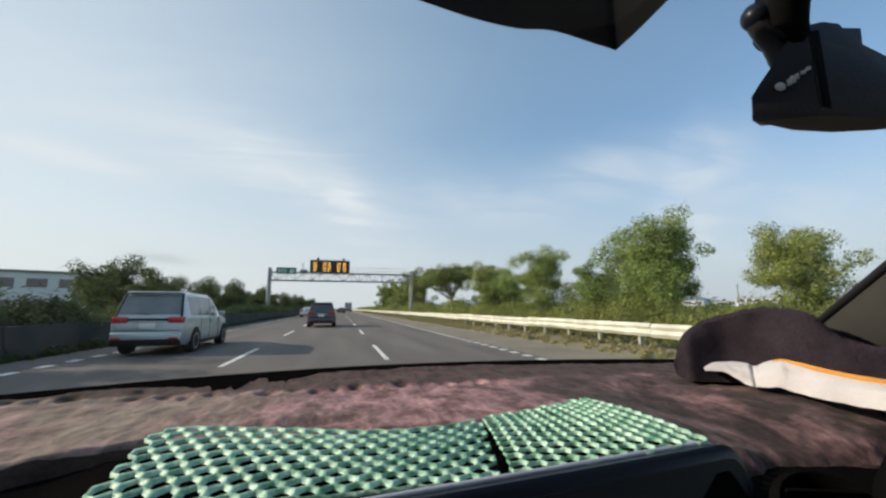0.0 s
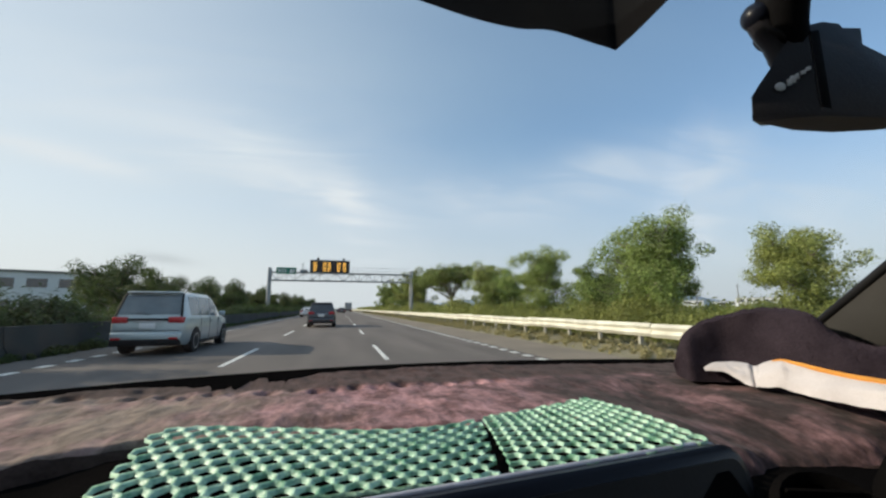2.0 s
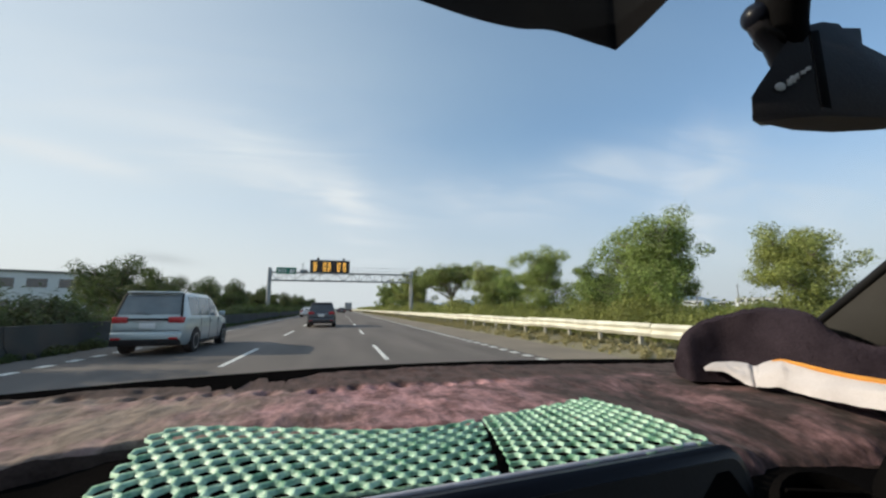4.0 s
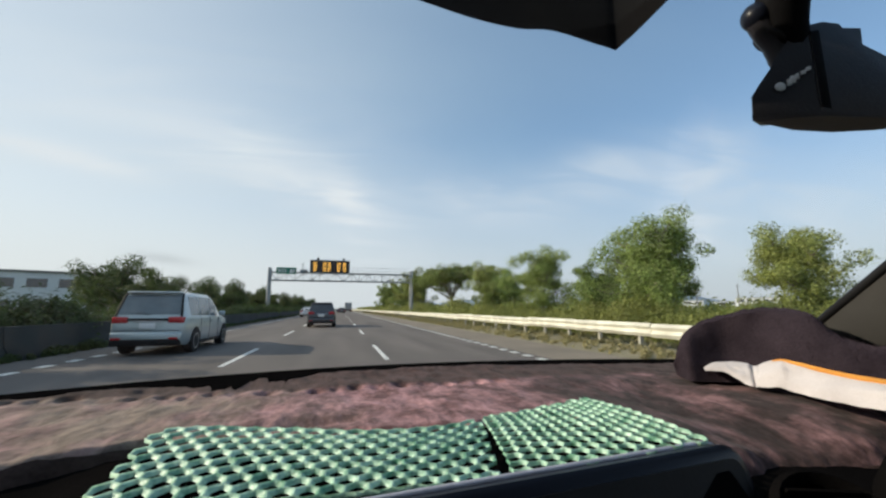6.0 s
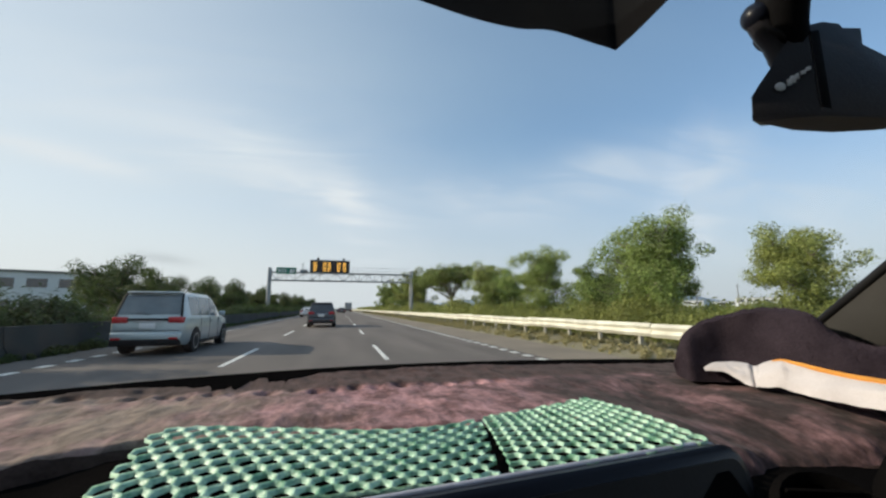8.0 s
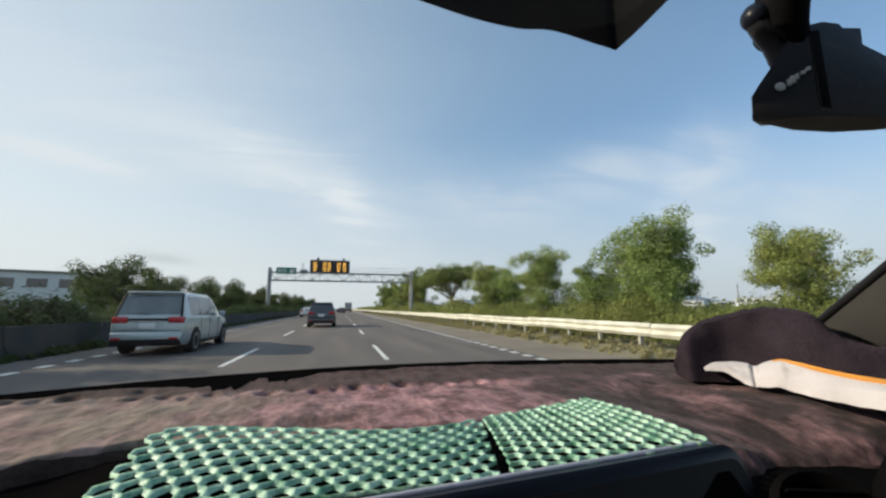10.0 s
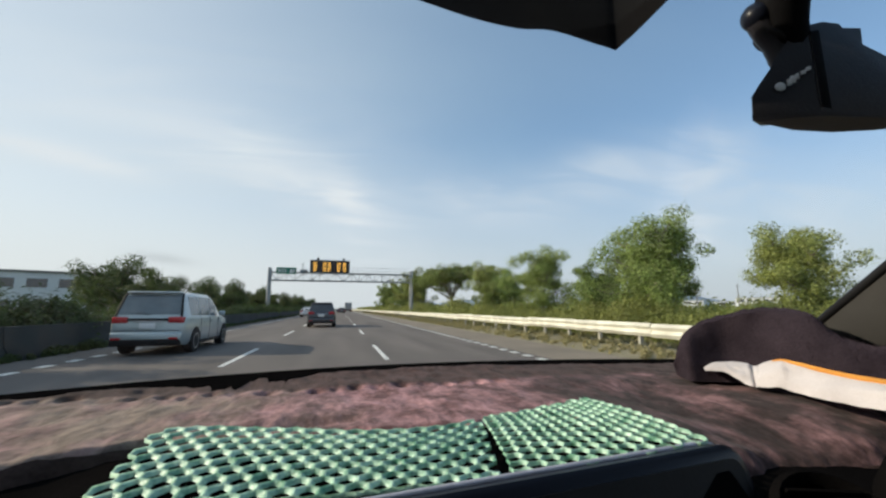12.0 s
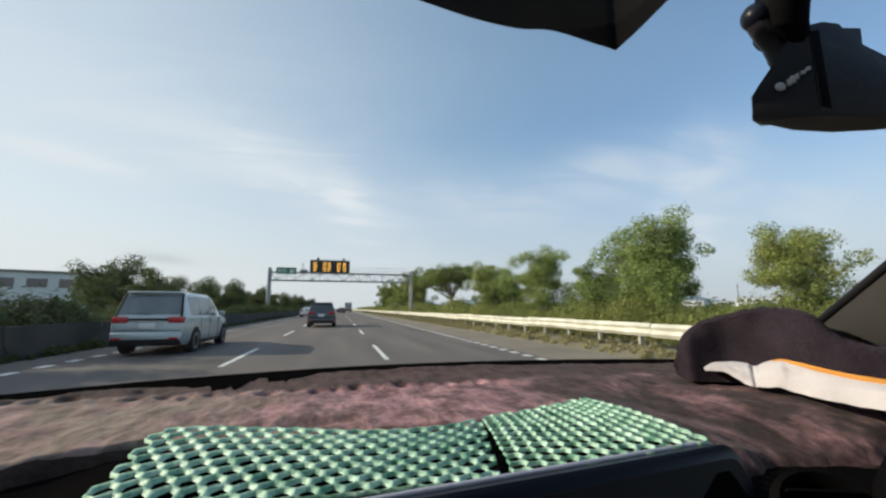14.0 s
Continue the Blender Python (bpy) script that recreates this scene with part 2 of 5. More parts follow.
GREYPAINT = material("dark_grey_car_paint", (0.045, 0.050, 0.062), (0.06, 0.066, 0.08), 0.3, 0.4, scale=0.6, fine=400, bump=0, coat=0.6)
WHITEPAINT = material("white_car_paint", (0.68, 0.69, 0.70), (0.74, 0.74, 0.74), 0.35, 0, scale=0.6, fine=400, bump=0, coat=0.5)
# pale base colour stands for the sky reflected in these windows
SKYGLASS = material("sky_pale_glass", (0.075, 0.105, 0.125), (0.125, 0.165, 0.185), 0.08, 0, scale=1.5, fine=7, bump=0, spec=1.0)
CARGLASS = material("dark_car_glass", (0.030, 0.034, 0.038), (0.05, 0.055, 0.06), 0.06, 0, bump=0, spec=1.0)
REDLAMP = material("red_lamp_glass", (0.38, 0.02, 0.025), (0.5, 0.04, 0.04), 0.15, bump=0)
PLATE = material("plate", (0.72, 0.73, 0.72), (0.78, 0.78, 0.77), 0.5, bump=0)
TRIM = material("black_plastic", (0.009, 0.009, 0.010), (0.015, 0.015, 0.016), 0.6, scale=10, fine=400, bump=0.1, spec=0.2)
SOFTBLACK = material("grained_black_plastic", (0.006, 0.006, 0.0065), (0.010, 0.010, 0.011), 0.8, scale=9, fine=700, bump=0.3, spec=0.06)
NAVYBLACK = material("blue_black_plastic", (0.018, 0.018, 0.022), (0.030, 0.029, 0.034), 0.5, scale=12, fine=500, bump=0.2, spec=0.3)
DASHBLACK = material("matt_black_dash", (0.0035, 0.0035, 0.0035), (0.006, 0.0055, 0.0055), 1.0, scale=9, fine=300, bump=0.2, spec=0.0)
SCREEN = material("switched_off_screen", (0.003, 0.004, 0.008), (0.006, 0.008, 0.013), 0.35, scale=8, fine=200, bump=0.02, spec=0.12)
GLOSSBLACK = material("gloss_black_plastic", (0.006, 0.008, 0.014), (0.010, 0.012, 0.02), 0.35, scale=8, fine=200, bump=0.02, spec=0.18)
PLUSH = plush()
HEM = material("dark_brown_edging", (0.034, 0.023, 0.020), (0.085, 0.058, 0.050), 0.95, scale=40, fine=260, bump=0.4, spec=0.1)
FLEECE = material("dark_brown_fleece", (0.018, 0.0138, 0.0178), (0.039, 0.030, 0.037), 1.0, scale=16, fine=260, bump=0.5, sheen=0.2, spec=0.04)
TOWEL = material("white_cotton", (0.47, 0.44, 0.435), (0.60, 0.57, 0.565), 0.95, scale=20, fine=500, bump=0.5, sheen=0.2, spec=0.1)
ORANGE = material("orange_binding", (0.60, 0.25, 0.04), (0.68, 0.32, 0.06), 0.9, scale=30, fine=400, bump=0.3)
MINT = material("mint_green_foam", (0.070, 0.25, 0.140), (0.48, 0.72, 0.55), 0.42, scale=60, fine=320, bump=0.35, spec=0.6, contrast=(0.5, 0.9))
EDGE_HIGHLIGHT = material("pale_highlight_grey", (0.42, 0.42, 0.47), (0.55, 0.55, 0.60), 0.35, 0.2, scale=20, fine=300, bump=0.05)
PILLAR = material("grey_trim", (0.036, 0.035, 0.032), (0.047, 0.046, 0.042), 0.9, scale=14, fine=500, bump=0.25)
LINER = material("headliner", (0.38, 0.37, 0.35), (0.43, 0.42, 0.40), 0.95, scale=14, fine=500, bump=0.25)
SIGNGREEN = material("sign_green", (0.0, 0.16, 0.10), (0.01, 0.19, 0.12), 0.5, bump=0)
SIGNWHITE = material("sign_white", (0.80, 0.80, 0.78), (0.84, 0.84, 0.82), 0.5, bump=0)
PALEMARK = material("pale_print", (0.50, 0.52, 0.55), (0.62, 0.64, 0.66), 0.6, scale=60, fine=900, bump=0)
AMBER = glow("amber_diodes", (1.0, 0.5, 0.08), 0.75)
SIGNBLACK = material("sign_black", (0.012, 0.012, 0.013), (0.02, 0.02, 0.02), 0.6, bump=0)
GLASS = windscreen_glass()


# ---- shape helpers ----
def link(name, bm, mat, parent=None, label="", smooth=True, tidy=True):
    me = bpy.data.meshes.new(name)
    if tidy:
        bmesh.ops.recalc_face_normals(bm, faces=bm.faces[:])
    bm.to_mesh(me)
    bm.free()
    for mt in (mat if isinstance(mat, (list, tuple)) else [mat]):
        me.materials.append(mt)
    if smooth:
        me.shade_smooth()
        me.set_sharp_from_angle(angle=radians(47))
    ob = new(name, me)
    ob.parent = parent
    if label:
        tagged(ob, label)
    return ob


def part(name, bm, mat, parent, label="", smooth=True):
    return link(name, bm, mat, parent, label, smooth)


def raw(name, verts, faces, mat, parent=None, smooth=False):
    me = bpy.data.meshes.new(name)
    me.from_pydata([tuple(v) for v in verts], [], faces)
    me.materials.append(mat)
    me.update()
    if smooth:
        me.shade_smooth()
    ob = new(name, me)
    ob.parent = parent
    return ob


def thing(name, label, category, at=(0, 0, 0), group="", kind="", turn=0):
    ob = new(name)
    ob.empty_display_size = 0.2
    ob.matrix_world = pose(*at, 0, 0, turn)
    return tagged(ob, label, category, group, kind)


def box(bm, lo, hi, bevel=0.0, m=None):
    mid = [(a + b) / 2 for a, b in zip(lo, hi)]
    r = bmesh.ops.create_cube(bm, size=1.0, matrix=(m or Matrix()) @ Matrix.Translation(mid) @ Matrix.Diagonal((*[b - a for a, b in zip(lo, hi)], 1)))
    if bevel:
        es = {e for v in r["verts"] for e in v.link_edges}
        bmesh.ops.bevel(bm, geom=list(es), offset=bevel, segments=2, affect="EDGES", profile=0.5)
    return bm


def tube(bm, pts, radii, sides=7, cap=True):
    """A round bar along points."""
    pts = [Vector(p) for p in pts]
    if isinstance(radii, (int, float)):
        radii = [radii] * len(pts)
    rings, side = [], None
    for i, p in enumerate(pts):
        d = (pts[min(i + 1, len(pts) - 1)] - pts[max(i - 1, 0)]).normalized()
        ref = side if side is not None else (Vector((0, 0, 1)) if abs(d.z) < 0.9 else Vector((1, 0, 0)))
        side = (ref - d * ref.dot(d)).normalized()
        b = d.cross(side)
        rings.append([bm.verts.new(p + float(radii[i]) * (math.cos(a) * side + math.sin(a) * b)) for a in (k * math.tau / sides for k in range(sides))])
    for r0, r1 in zip(rings, rings[1:]):
        for k in range(sides):
            bm.faces.new((r0[k], r0[(k + 1) % sides], r1[(k + 1) % sides], r1[k]))
    if cap:
        bm.faces.new(rings[0])
        bm.faces.new(rings[-1][::-1])
    return bm


def loft(bm, sections, closed=True, cap=True):
    rings = [[bm.verts.new(v) for v in s] for s in sections]
    n = len(rings[0])
    for r0, r1 in zip(rings, rings[1:]):
        for k in range(n if closed else n - 1):
            bm.faces.new((r0[k], r0[(k + 1) % n], r1[(k + 1) % n], r1[k]))
    if cap and closed:
        bm.faces.new(rings[0])
        bm.faces.new(rings[-1][::-1])
    return rings


def lathe(bm, profile, m, sides=20):
    """Turns (radius, height) about the z axis of m."""
    rings = [[bm.verts.new(m @ Vector((r * math.cos(a), r * math.sin(a), h))) for a in (k * math.tau / sides for k in range(sides))] for r, h in profile]
    for r0, r1 in zip(rings, rings[1:]):
        for k in range(sides):
            bm.faces.new((r0[k], r0[(k + 1) % sides], r1[(k + 1) % sides], r1[k]))
    bm.faces.new(rings[0])
    bm.faces.new(rings[-1][::-1])
    return bm


def spline(keys, s):
    """A smooth curve through keys (tuples), s from 0 to 1."""
    n = len(keys) - 1
    x = min(max(s * n, 0), n - 1e-6)
    i = int(x)
    f = x - i
    g = lambda j: np.array(keys[min(max(j, 0), n)], float)
    p0, p1, p2, p3 = g(i - 1), g(i), g(i + 1), g(i + 2)
    return 0.5 * (2 * p1 + (p2 - p0) * f + (2 * p0 - 5 * p1 + 4 * p2 - p3) * f * f + (3 * p1 - p0 - 3 * p2 + p3) * f ** 3)


# ---- ground and road ----
def strip(name, x0, x1, y0, y1, z0, z1, mat, parent=None):
    return link(name, box(bmesh.new(), (x0, y0, z0), (x1, y1, z1)), mat, parent, smooth=False)


def sheet(name, x0, x1, y0, y1, nx, ny, zf, mat):
    xs = np.linspace(x0, x1, nx)
    vs = [(x, y, zf(x, y)) for y in np.linspace(y0, y1, ny) for x in xs]
    fs = [(j * nx + i, j * nx + i + 1, (j + 1) * nx + i + 1, (j + 1) * nx + i) for j in range(ny - 1) for i in range(nx - 1)]
    return raw(name, vs, fs, mat, smooth=True)


ground = sheet("ground", -2400, 2400, -600, 4200, 97, 97, lambda x, y: -0.06, GRASS_GROUND)
tagged(ground, "flat grassy roadside land reaching to the horizon", "ground", kind="structure")
road = strip("road", -7.4, 5.2, -60, 1600, -0.3, 0.0, ASPHALT)
tagged(road, "grey asphalt motorway carriageway with worn wheel tracks", "road", kind="structure")
shoulder = strip("road_shoulder", 5.2, 7.2, -60, 1600, -0.3, -0.002, SHOULDER)
tagged(shoulder, "paler dusty asphalt hard shoulder beside the carriageway", "road shoulder", kind="structure")


verge = strip("verge", 7.2, 11.5, -60, 1600, -0.3, -0.012, VERGE)
tagged(verge, "dry dusty grass verge between shoulder and bushes", "verge", kind="structure")


def marks(name, label, x, w, length, period, first, count, far):
    ob = thing(name, label, "road marking", kind="structure")
    me = None
    for i in range(count):
        y = first + i * period
        if me is None:
            bm = box(bmesh.new(), (-w / 2, 0, 0), (w / 2, length, 0.004), 0.0)
            p = part("dash", bm, PAINT, ob, smooth=False)
            me = p.data
        else:
            p = new("dash", me)
            p.parent = ob
        p.location = (x, y, 0.001)
    bm = bmesh.new()
    y = first + count * period
    while y < far:
        box(bm, (x - w / 2, y, 0.001), (x + w / 2, y + length, 0.006))
        y += period
    tagged(part("dash_row", bm, PAINT, ob, smooth=False), kind="stuff")


marks("lane_line_1", "white dashed lane line painted on asphalt", -2.45, 0.12, 4, 10, 9.6, 20, 700)
marks("lane_line_2", "white dashed lane line painted on asphalt", 1.2, 0.12, 4, 10, 9.9, 20, 700)
marks("lane_line_3", "row of short thick white dashes at the lane's edge", 4.95, 0.22, 0.34, 0.8, 2.4, 110, 260)
marks("lane_line_4", "row of short worn white dashes along the median side", -6.15, 0.20, 0.42, 1.0, 6.4, 80, 200)


# ---- median ----
def barrier():
    prof = [(-0.32, -0.05), (-0.32, 0.08), (-0.18, 0.30), (-0.11, 0.80), (0.11, 0.80), (0.18, 0.30), (0.32, 0.08), (0.32, -0.05)]
    ob = thing("median_barrier", "concrete median barrier with its shade in the dark colour", "barrier", kind="structure")
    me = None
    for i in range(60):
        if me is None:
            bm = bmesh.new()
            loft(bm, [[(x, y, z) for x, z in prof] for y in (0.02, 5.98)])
            p = part("barrier_section", bm, SHADED_CONCRETE, ob)
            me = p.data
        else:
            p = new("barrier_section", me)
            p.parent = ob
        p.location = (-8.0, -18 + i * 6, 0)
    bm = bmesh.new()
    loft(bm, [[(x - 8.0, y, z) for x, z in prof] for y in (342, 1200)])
    part("barrier_far", bm, SHADED_CONCRETE, ob)


barrier()


def w_beam_profile():
    pts = []
    for k in range(13):
        s = k / 12
        pts.append((0.04 * math.sin(s * math.tau * 2 - math.pi / 2), 0.40 + 0.41 * s))
    return pts


def guardrail(x, y0, y1, face, label):
    ob = thing("guardrail", label, "guardrail")
    prof = w_beam_profile()
    ring = [(face * a, z) for a, z in prof] + [(face * (a + 0.012), z) for a, z in reversed(prof)]
    me = mp = None
    n = int((min(y1, 190) - y0) / 4)
    for i in range(n):
        y = y0 + 4 * i
        if me is None:
            bm = bmesh.new()
            loft(bm, [[(px, yy, z) for px, z in ring] for yy in (0, 4.0)])
            p = part("beam", bm, GALV, ob)
            me = p.data
        else:
            p = new("beam", me)
            p.parent = ob
        p.location = (x, y, 0.02 * math.sin(i * 2.1))
        p.rotation_euler = (0, radians(1.6 * math.sin(i * 1.7)), 0)
        for k in (0, 2):
            if mp is None:
                bm = box(bmesh.new(), (-0.06, -0.05, -0.2), (0.06, 0.05, 0.74), 0.008)
                box(bm, (-0.10, -0.045, 0.50), (-0.05, 0.045, 0.70), 0.005)
                q = part("post", bm, POST, ob)
                mp = q.data
            else:
                q = new("post", mp)
                q.parent = ob
            q.location = (x - face * 0.14, y + k + 0.6, 0)
            q.scale = (-face, 1, 1)
    ya = y0 + 4 * n
    bm = bmesh.new()
    loft(bm, [[(x + px, yy, z) for px, z in ring] for yy in (ya, y1)])
    part("beam_far", bm, GALV, ob)
    return ob


guardrail(9.25, -14, 900, -1, "pale cream galvanised crash barrier on steel posts along the shoulder")


# ---- plants ----
def leaf_cloud(rng, centres, radii, n, size, squash=0.8, flat=0.4):
    """Many small bent leaves round blob centres: vertices and faces."""
    centres, radii = np.array(centres, float), np.array(radii, float)
    w = radii ** 2
    idx = rng.choice(len(radii), n, p=w / w.sum())
    d = rng.normal(size=(n, 3))
    d /= np.linalg.norm(d, axis=1)[:, None]
    r = radii[idx] * (0.45 + 0.55 * rng.random(n) ** 0.45) * (1 + 0.17 * rng.normal(size=n))
    c = centres[idx] + d * r[:, None] * np.array([1, 1, squash])
    nrm = d + rng.normal(size=(n, 3)) * 0.42 + np.array([0, 0, flat])
    nrm /= np.linalg.norm(nrm, axis=1)[:, None]
    t = np.cross(nrm, rng.normal(size=(n, 3)))
    t /= np.linalg.norm(t, axis=1)[:, None] + 1e-9
    b = np.cross(nrm, t)
    s = (size * (0.6 + 0.8 * rng.random(n)))[:, None]
    v = np.stack([c - t * s, c + b * s * 0.45 + nrm * s * 0.15, c + t * s, c - b * s * 0.45 + nrm * s * 0.15], 1).reshape(-1, 3)
    f = [(4 * i, 4 * i + 1, 4 * i + 2, 4 * i + 3) for i in range(n)]
    return v, f


def tree_proto(name, label, seed, height, spread, base, leaves, size, mat, shape="round", group=""):
    """A tree with a tapered trunk, limbs and a crown of leaf clumps."""
    rng = np.random.default_rng(seed)
    ob = thing(name, label, "tree", group=group)
    bm = bmesh.new()
    lean = rng.normal(size=2) * 0.05 * height
    top = height * 0.72
    trunk = [(lean[0] * s * s + 0.05 * rng.normal() * (s > 0), lean[1] * s * s, -0.2 + (top + 0.2) * s) for s in np.linspace(0, 1, 7)]
    r0 = 0.028 * height
    tube(bm, trunk, [r0 * (1.25 - 1.1 * s) for s in np.linspace(0, 1, 7)], 8)
    centres, radii = [], []
    nl = 9 if shape != "umbrella" else 13
    for i in range(nl):
        s = base / height + (0.95 - base / height) * (i + 0.5) / nl
        a = i * 2.4 + rng.normal() * 0.4
        if shape == "umbrella":
            s0 = 0.28 + 0.12 * rng.random()
            reach = spread * (0.35 + 0.65 * ((i * 0.618) % 1.0))
            ztip = height * (0.80 + 0.10 * rng.random()) - 0.20 * height * (reach / spread) ** 2
        else:
            s0 = max(0.12, s * 0.72)
            prof = 0.45 + 0.55 * math.sin(math.pi * (0.15 + 0.75 * s))
            reach = spread * prof * (0.55 + 0.5 * rng.random())
            ztip = height * min(0.93, s + 0.06)
        p0 = spline(trunk, min(1, s0 * height / top))
        tip = np.array([p0[0] + math.cos(a) * reach, p0[1] + math.sin(a) * reach, ztip])
        mid = (p0 + tip) / 2 + np.array([0, 0, 0.06 * height * rng.random()])
        tube(bm, [p0, mid, tip], [r0 * 0.45, r0 * 0.28, r0 * 0.08], 6)
        k = 3 if shape != "umbrella" else 4
        for j in range(k):
            off = rng.normal(size=3) * spread * (0.20 if shape != "umbrella" else 0.22)
            if shape == "umbrella":
                off[2] *= 0.35
            centres.append(tip * (0.75 + 0.25 * rng.random()) * np.array([1, 1, 0]) + np.array([0, 0, tip[2]]) + off)
            radii.append(spread * (0.17 + 0.14 * rng.random()))
            if j == 0 and shape != "umbrella":
                centres.append(p0 + (tip - p0) * (0.55 + 0.15 * rng.random()))
                radii.append(spread * 0.22)
            tube(bm, [mid, (np.array(mid) + centres[-1]) / 2 + rng.normal(size=3) * 0.05, centres[-1]], [r0 * 0.2, r0 * 0.12, r0 * 0.04], 5)
    if shape != "umbrella":
        mid_z, half = (base + height) / 2, (height - base) / 2
        for i in range(44):
            q = rng.normal(size=3)
            q /= np.linalg.norm(q)
            k = 0.25 + 0.65 * rng.random()
            wide = spread * 0.80
            centres.append(np.array([q[0] * wide * k + lean[0] * 0.5, q[1] * wide * k + lean[1] * 0.5, mid_z + q[2] * half * 0.85 * k]))
            radii.append(spread * (0.16 + 0.16 * rng.random()))
    part("trunk", bm, BARK, ob)
    v, f = leaf_cloud(rng, centres, radii, leaves, size, 0.75)
    v[:, 2] = np.maximum(v[:, 2], 0.15)
    tagged(raw("crown", v, f, mat, ob), kind="stuff")
    return ob


def stand(proto, spots):
    """Copies of a tree at (x, y, turn, scale)."""
    for i, (x, y, turn, sc) in enumerate(spots):
        ob = proto if i == 0 else copy_thing(proto, Matrix())
        ob.matrix_basis = pose(x, y, -0.06, 0, 0, turn) @ Matrix.Diagonal((sc, sc, sc, 1))


stand(tree_proto("roadside_tree", "sunlit yellow-green broadleaf tree behind the crash barrier", 3, 6.0, 2.5, 1.0, 30000, 0.062, LEAF_PALE, group="roadside trees"),
      [(14.4, 15.8, 0, 1.0), (15.6, 9.6, 120, 0.72), (15.4, 27.6, 80, 1.05), (16.5, 40, 200, 1.05), (16, 93, 20, 1.5), (24, 30, 130, 0.75), (16.8, 36, 260, 0.84)])
stand(tree_proto("roadside_tree", "green broadleaf tree with an uneven crown behind the crash barrier", 5, 6.2, 2.4, 0.8, 26000, 0.07, LEAF, group="roadside trees"),
      [(16.8, 17.5, 0, 0.92), (13.6, 34, 150, 0.6), (15.5, 100, 60, 1.4), (14.5, 74, 250, 1.45), (15, 118, 10, 1.5), (17, 150, 90, 1.6), (15.6, 21.2, 200, 0.70)])
stand(tree_proto("roadside_tree", "tall slender tree with pale bark and feathery foliage", 8, 8.4, 2.4, 2.2, 18000, 0.10, LEAF, group="roadside trees"),
      [(26, 62, 0, 1.0), (20, 105, 120, 1.1)])
stand(tree_proto("umbrella_tree", "broad umbrella-shaped tree with a dense dark-green crown", 11, 8.6, 5.2, 5.0, 26000, 0.12, LEAF, "umbrella"),
      [(17.5, 60, 30, 1.0)])
# the last six spots are unseen trees, added to shade the left lanes
stand(tree_proto("median_tree", "dark backlit broadleaf tree beyond the median", 21, 5.4, 2.7, 0.8, 14000, 0.10, LEAF_BACKLIT, group="trees beyond the median"),
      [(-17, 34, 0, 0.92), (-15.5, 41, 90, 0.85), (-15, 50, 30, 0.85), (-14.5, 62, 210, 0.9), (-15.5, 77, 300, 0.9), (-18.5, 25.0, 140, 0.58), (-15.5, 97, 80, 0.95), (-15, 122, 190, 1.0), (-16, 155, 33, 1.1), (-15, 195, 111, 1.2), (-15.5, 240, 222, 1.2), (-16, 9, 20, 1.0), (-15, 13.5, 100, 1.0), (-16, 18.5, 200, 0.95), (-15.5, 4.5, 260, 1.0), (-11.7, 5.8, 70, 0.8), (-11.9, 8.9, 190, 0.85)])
stand(tree_proto("median_tree", "dark backlit bushy tree beyond the median", 23, 4.0, 2.4, 0.5, 12000, 0.10, LEAF_BACKLIT, group="trees beyond the median"),
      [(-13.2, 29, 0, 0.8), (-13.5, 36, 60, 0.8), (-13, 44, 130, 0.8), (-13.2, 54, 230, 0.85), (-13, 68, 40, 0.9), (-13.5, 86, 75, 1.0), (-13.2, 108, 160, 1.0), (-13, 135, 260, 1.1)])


def banana_plant(seed):
    """A clump of broad arching leaves on short green stems."""
    rng = random.Random(seed)
    ob = thing("banana_plant", "banana plant with broad arching bright-green leaves", "plant", group="banana plants")
    for i in range(3):
        x, y = rng.uniform(-0.3, 0.3), rng.uniform(-0.3, 0.3)
        part("stem", tube(bmesh.new(), [(x, y, -0.1), (x * 1.1, y * 1.1, 0.7), (x * 1.3, y * 1.3, 1.3)], [0.10, 0.08, 0.05], 8), BUSH, ob)
    for i in range(15):
        a, ln = rng.uniform(0, math.tau), rng.uniform(1.1, 1.7)
        lift, w = rng.uniform(0.5, 1.25), rng.uniform(0.15, 0.22)
        x0, y0 = rng.uniform(-0.3, 0.3), rng.uniform(-0.3, 0.3)
        bm = bmesh.new()
        rows = []
        for k in range(9):
            f = k / 8
            r = ln * f * math.cos(lift * (1 - 0.9 * f))
            z = 1.15 + ln * (math.sin(lift) * f - 0.45 * f * f * f)
            wd = w * math.sin(math.pi * min(0.97, 0.06 + 0.94 * f)) ** 0.6
            px, py = x0 + r * math.cos(a), y0 + r * math.sin(a)
            rows.append([bm.verts.new((px - sg * wd * math.sin(a), py + sg * wd * math.cos(a), z - abs(sg) * wd * 0.35 + rng.uniform(-0.02, 0.02))) for sg in (-1, 0, 1)])
        for r0, r1 in zip(rows, rows[1:]):
            for k in range(2):
                bm.faces.new((r0[k], r0[k + 1], r1[k + 1], r1[k]))
        part("leaf", bm, LEAF_PALE, ob)
    return ob


_b = banana_plant(4)
stand(_b, [(14.2, 11.6, 0, 0.75), (15.6, 12.6, 70, 0.8), (17.2, 11.2, 150, 0.85), (18.5, 13.5, 220, 0.8), (13.9, 21.5, 300, 0.8)])


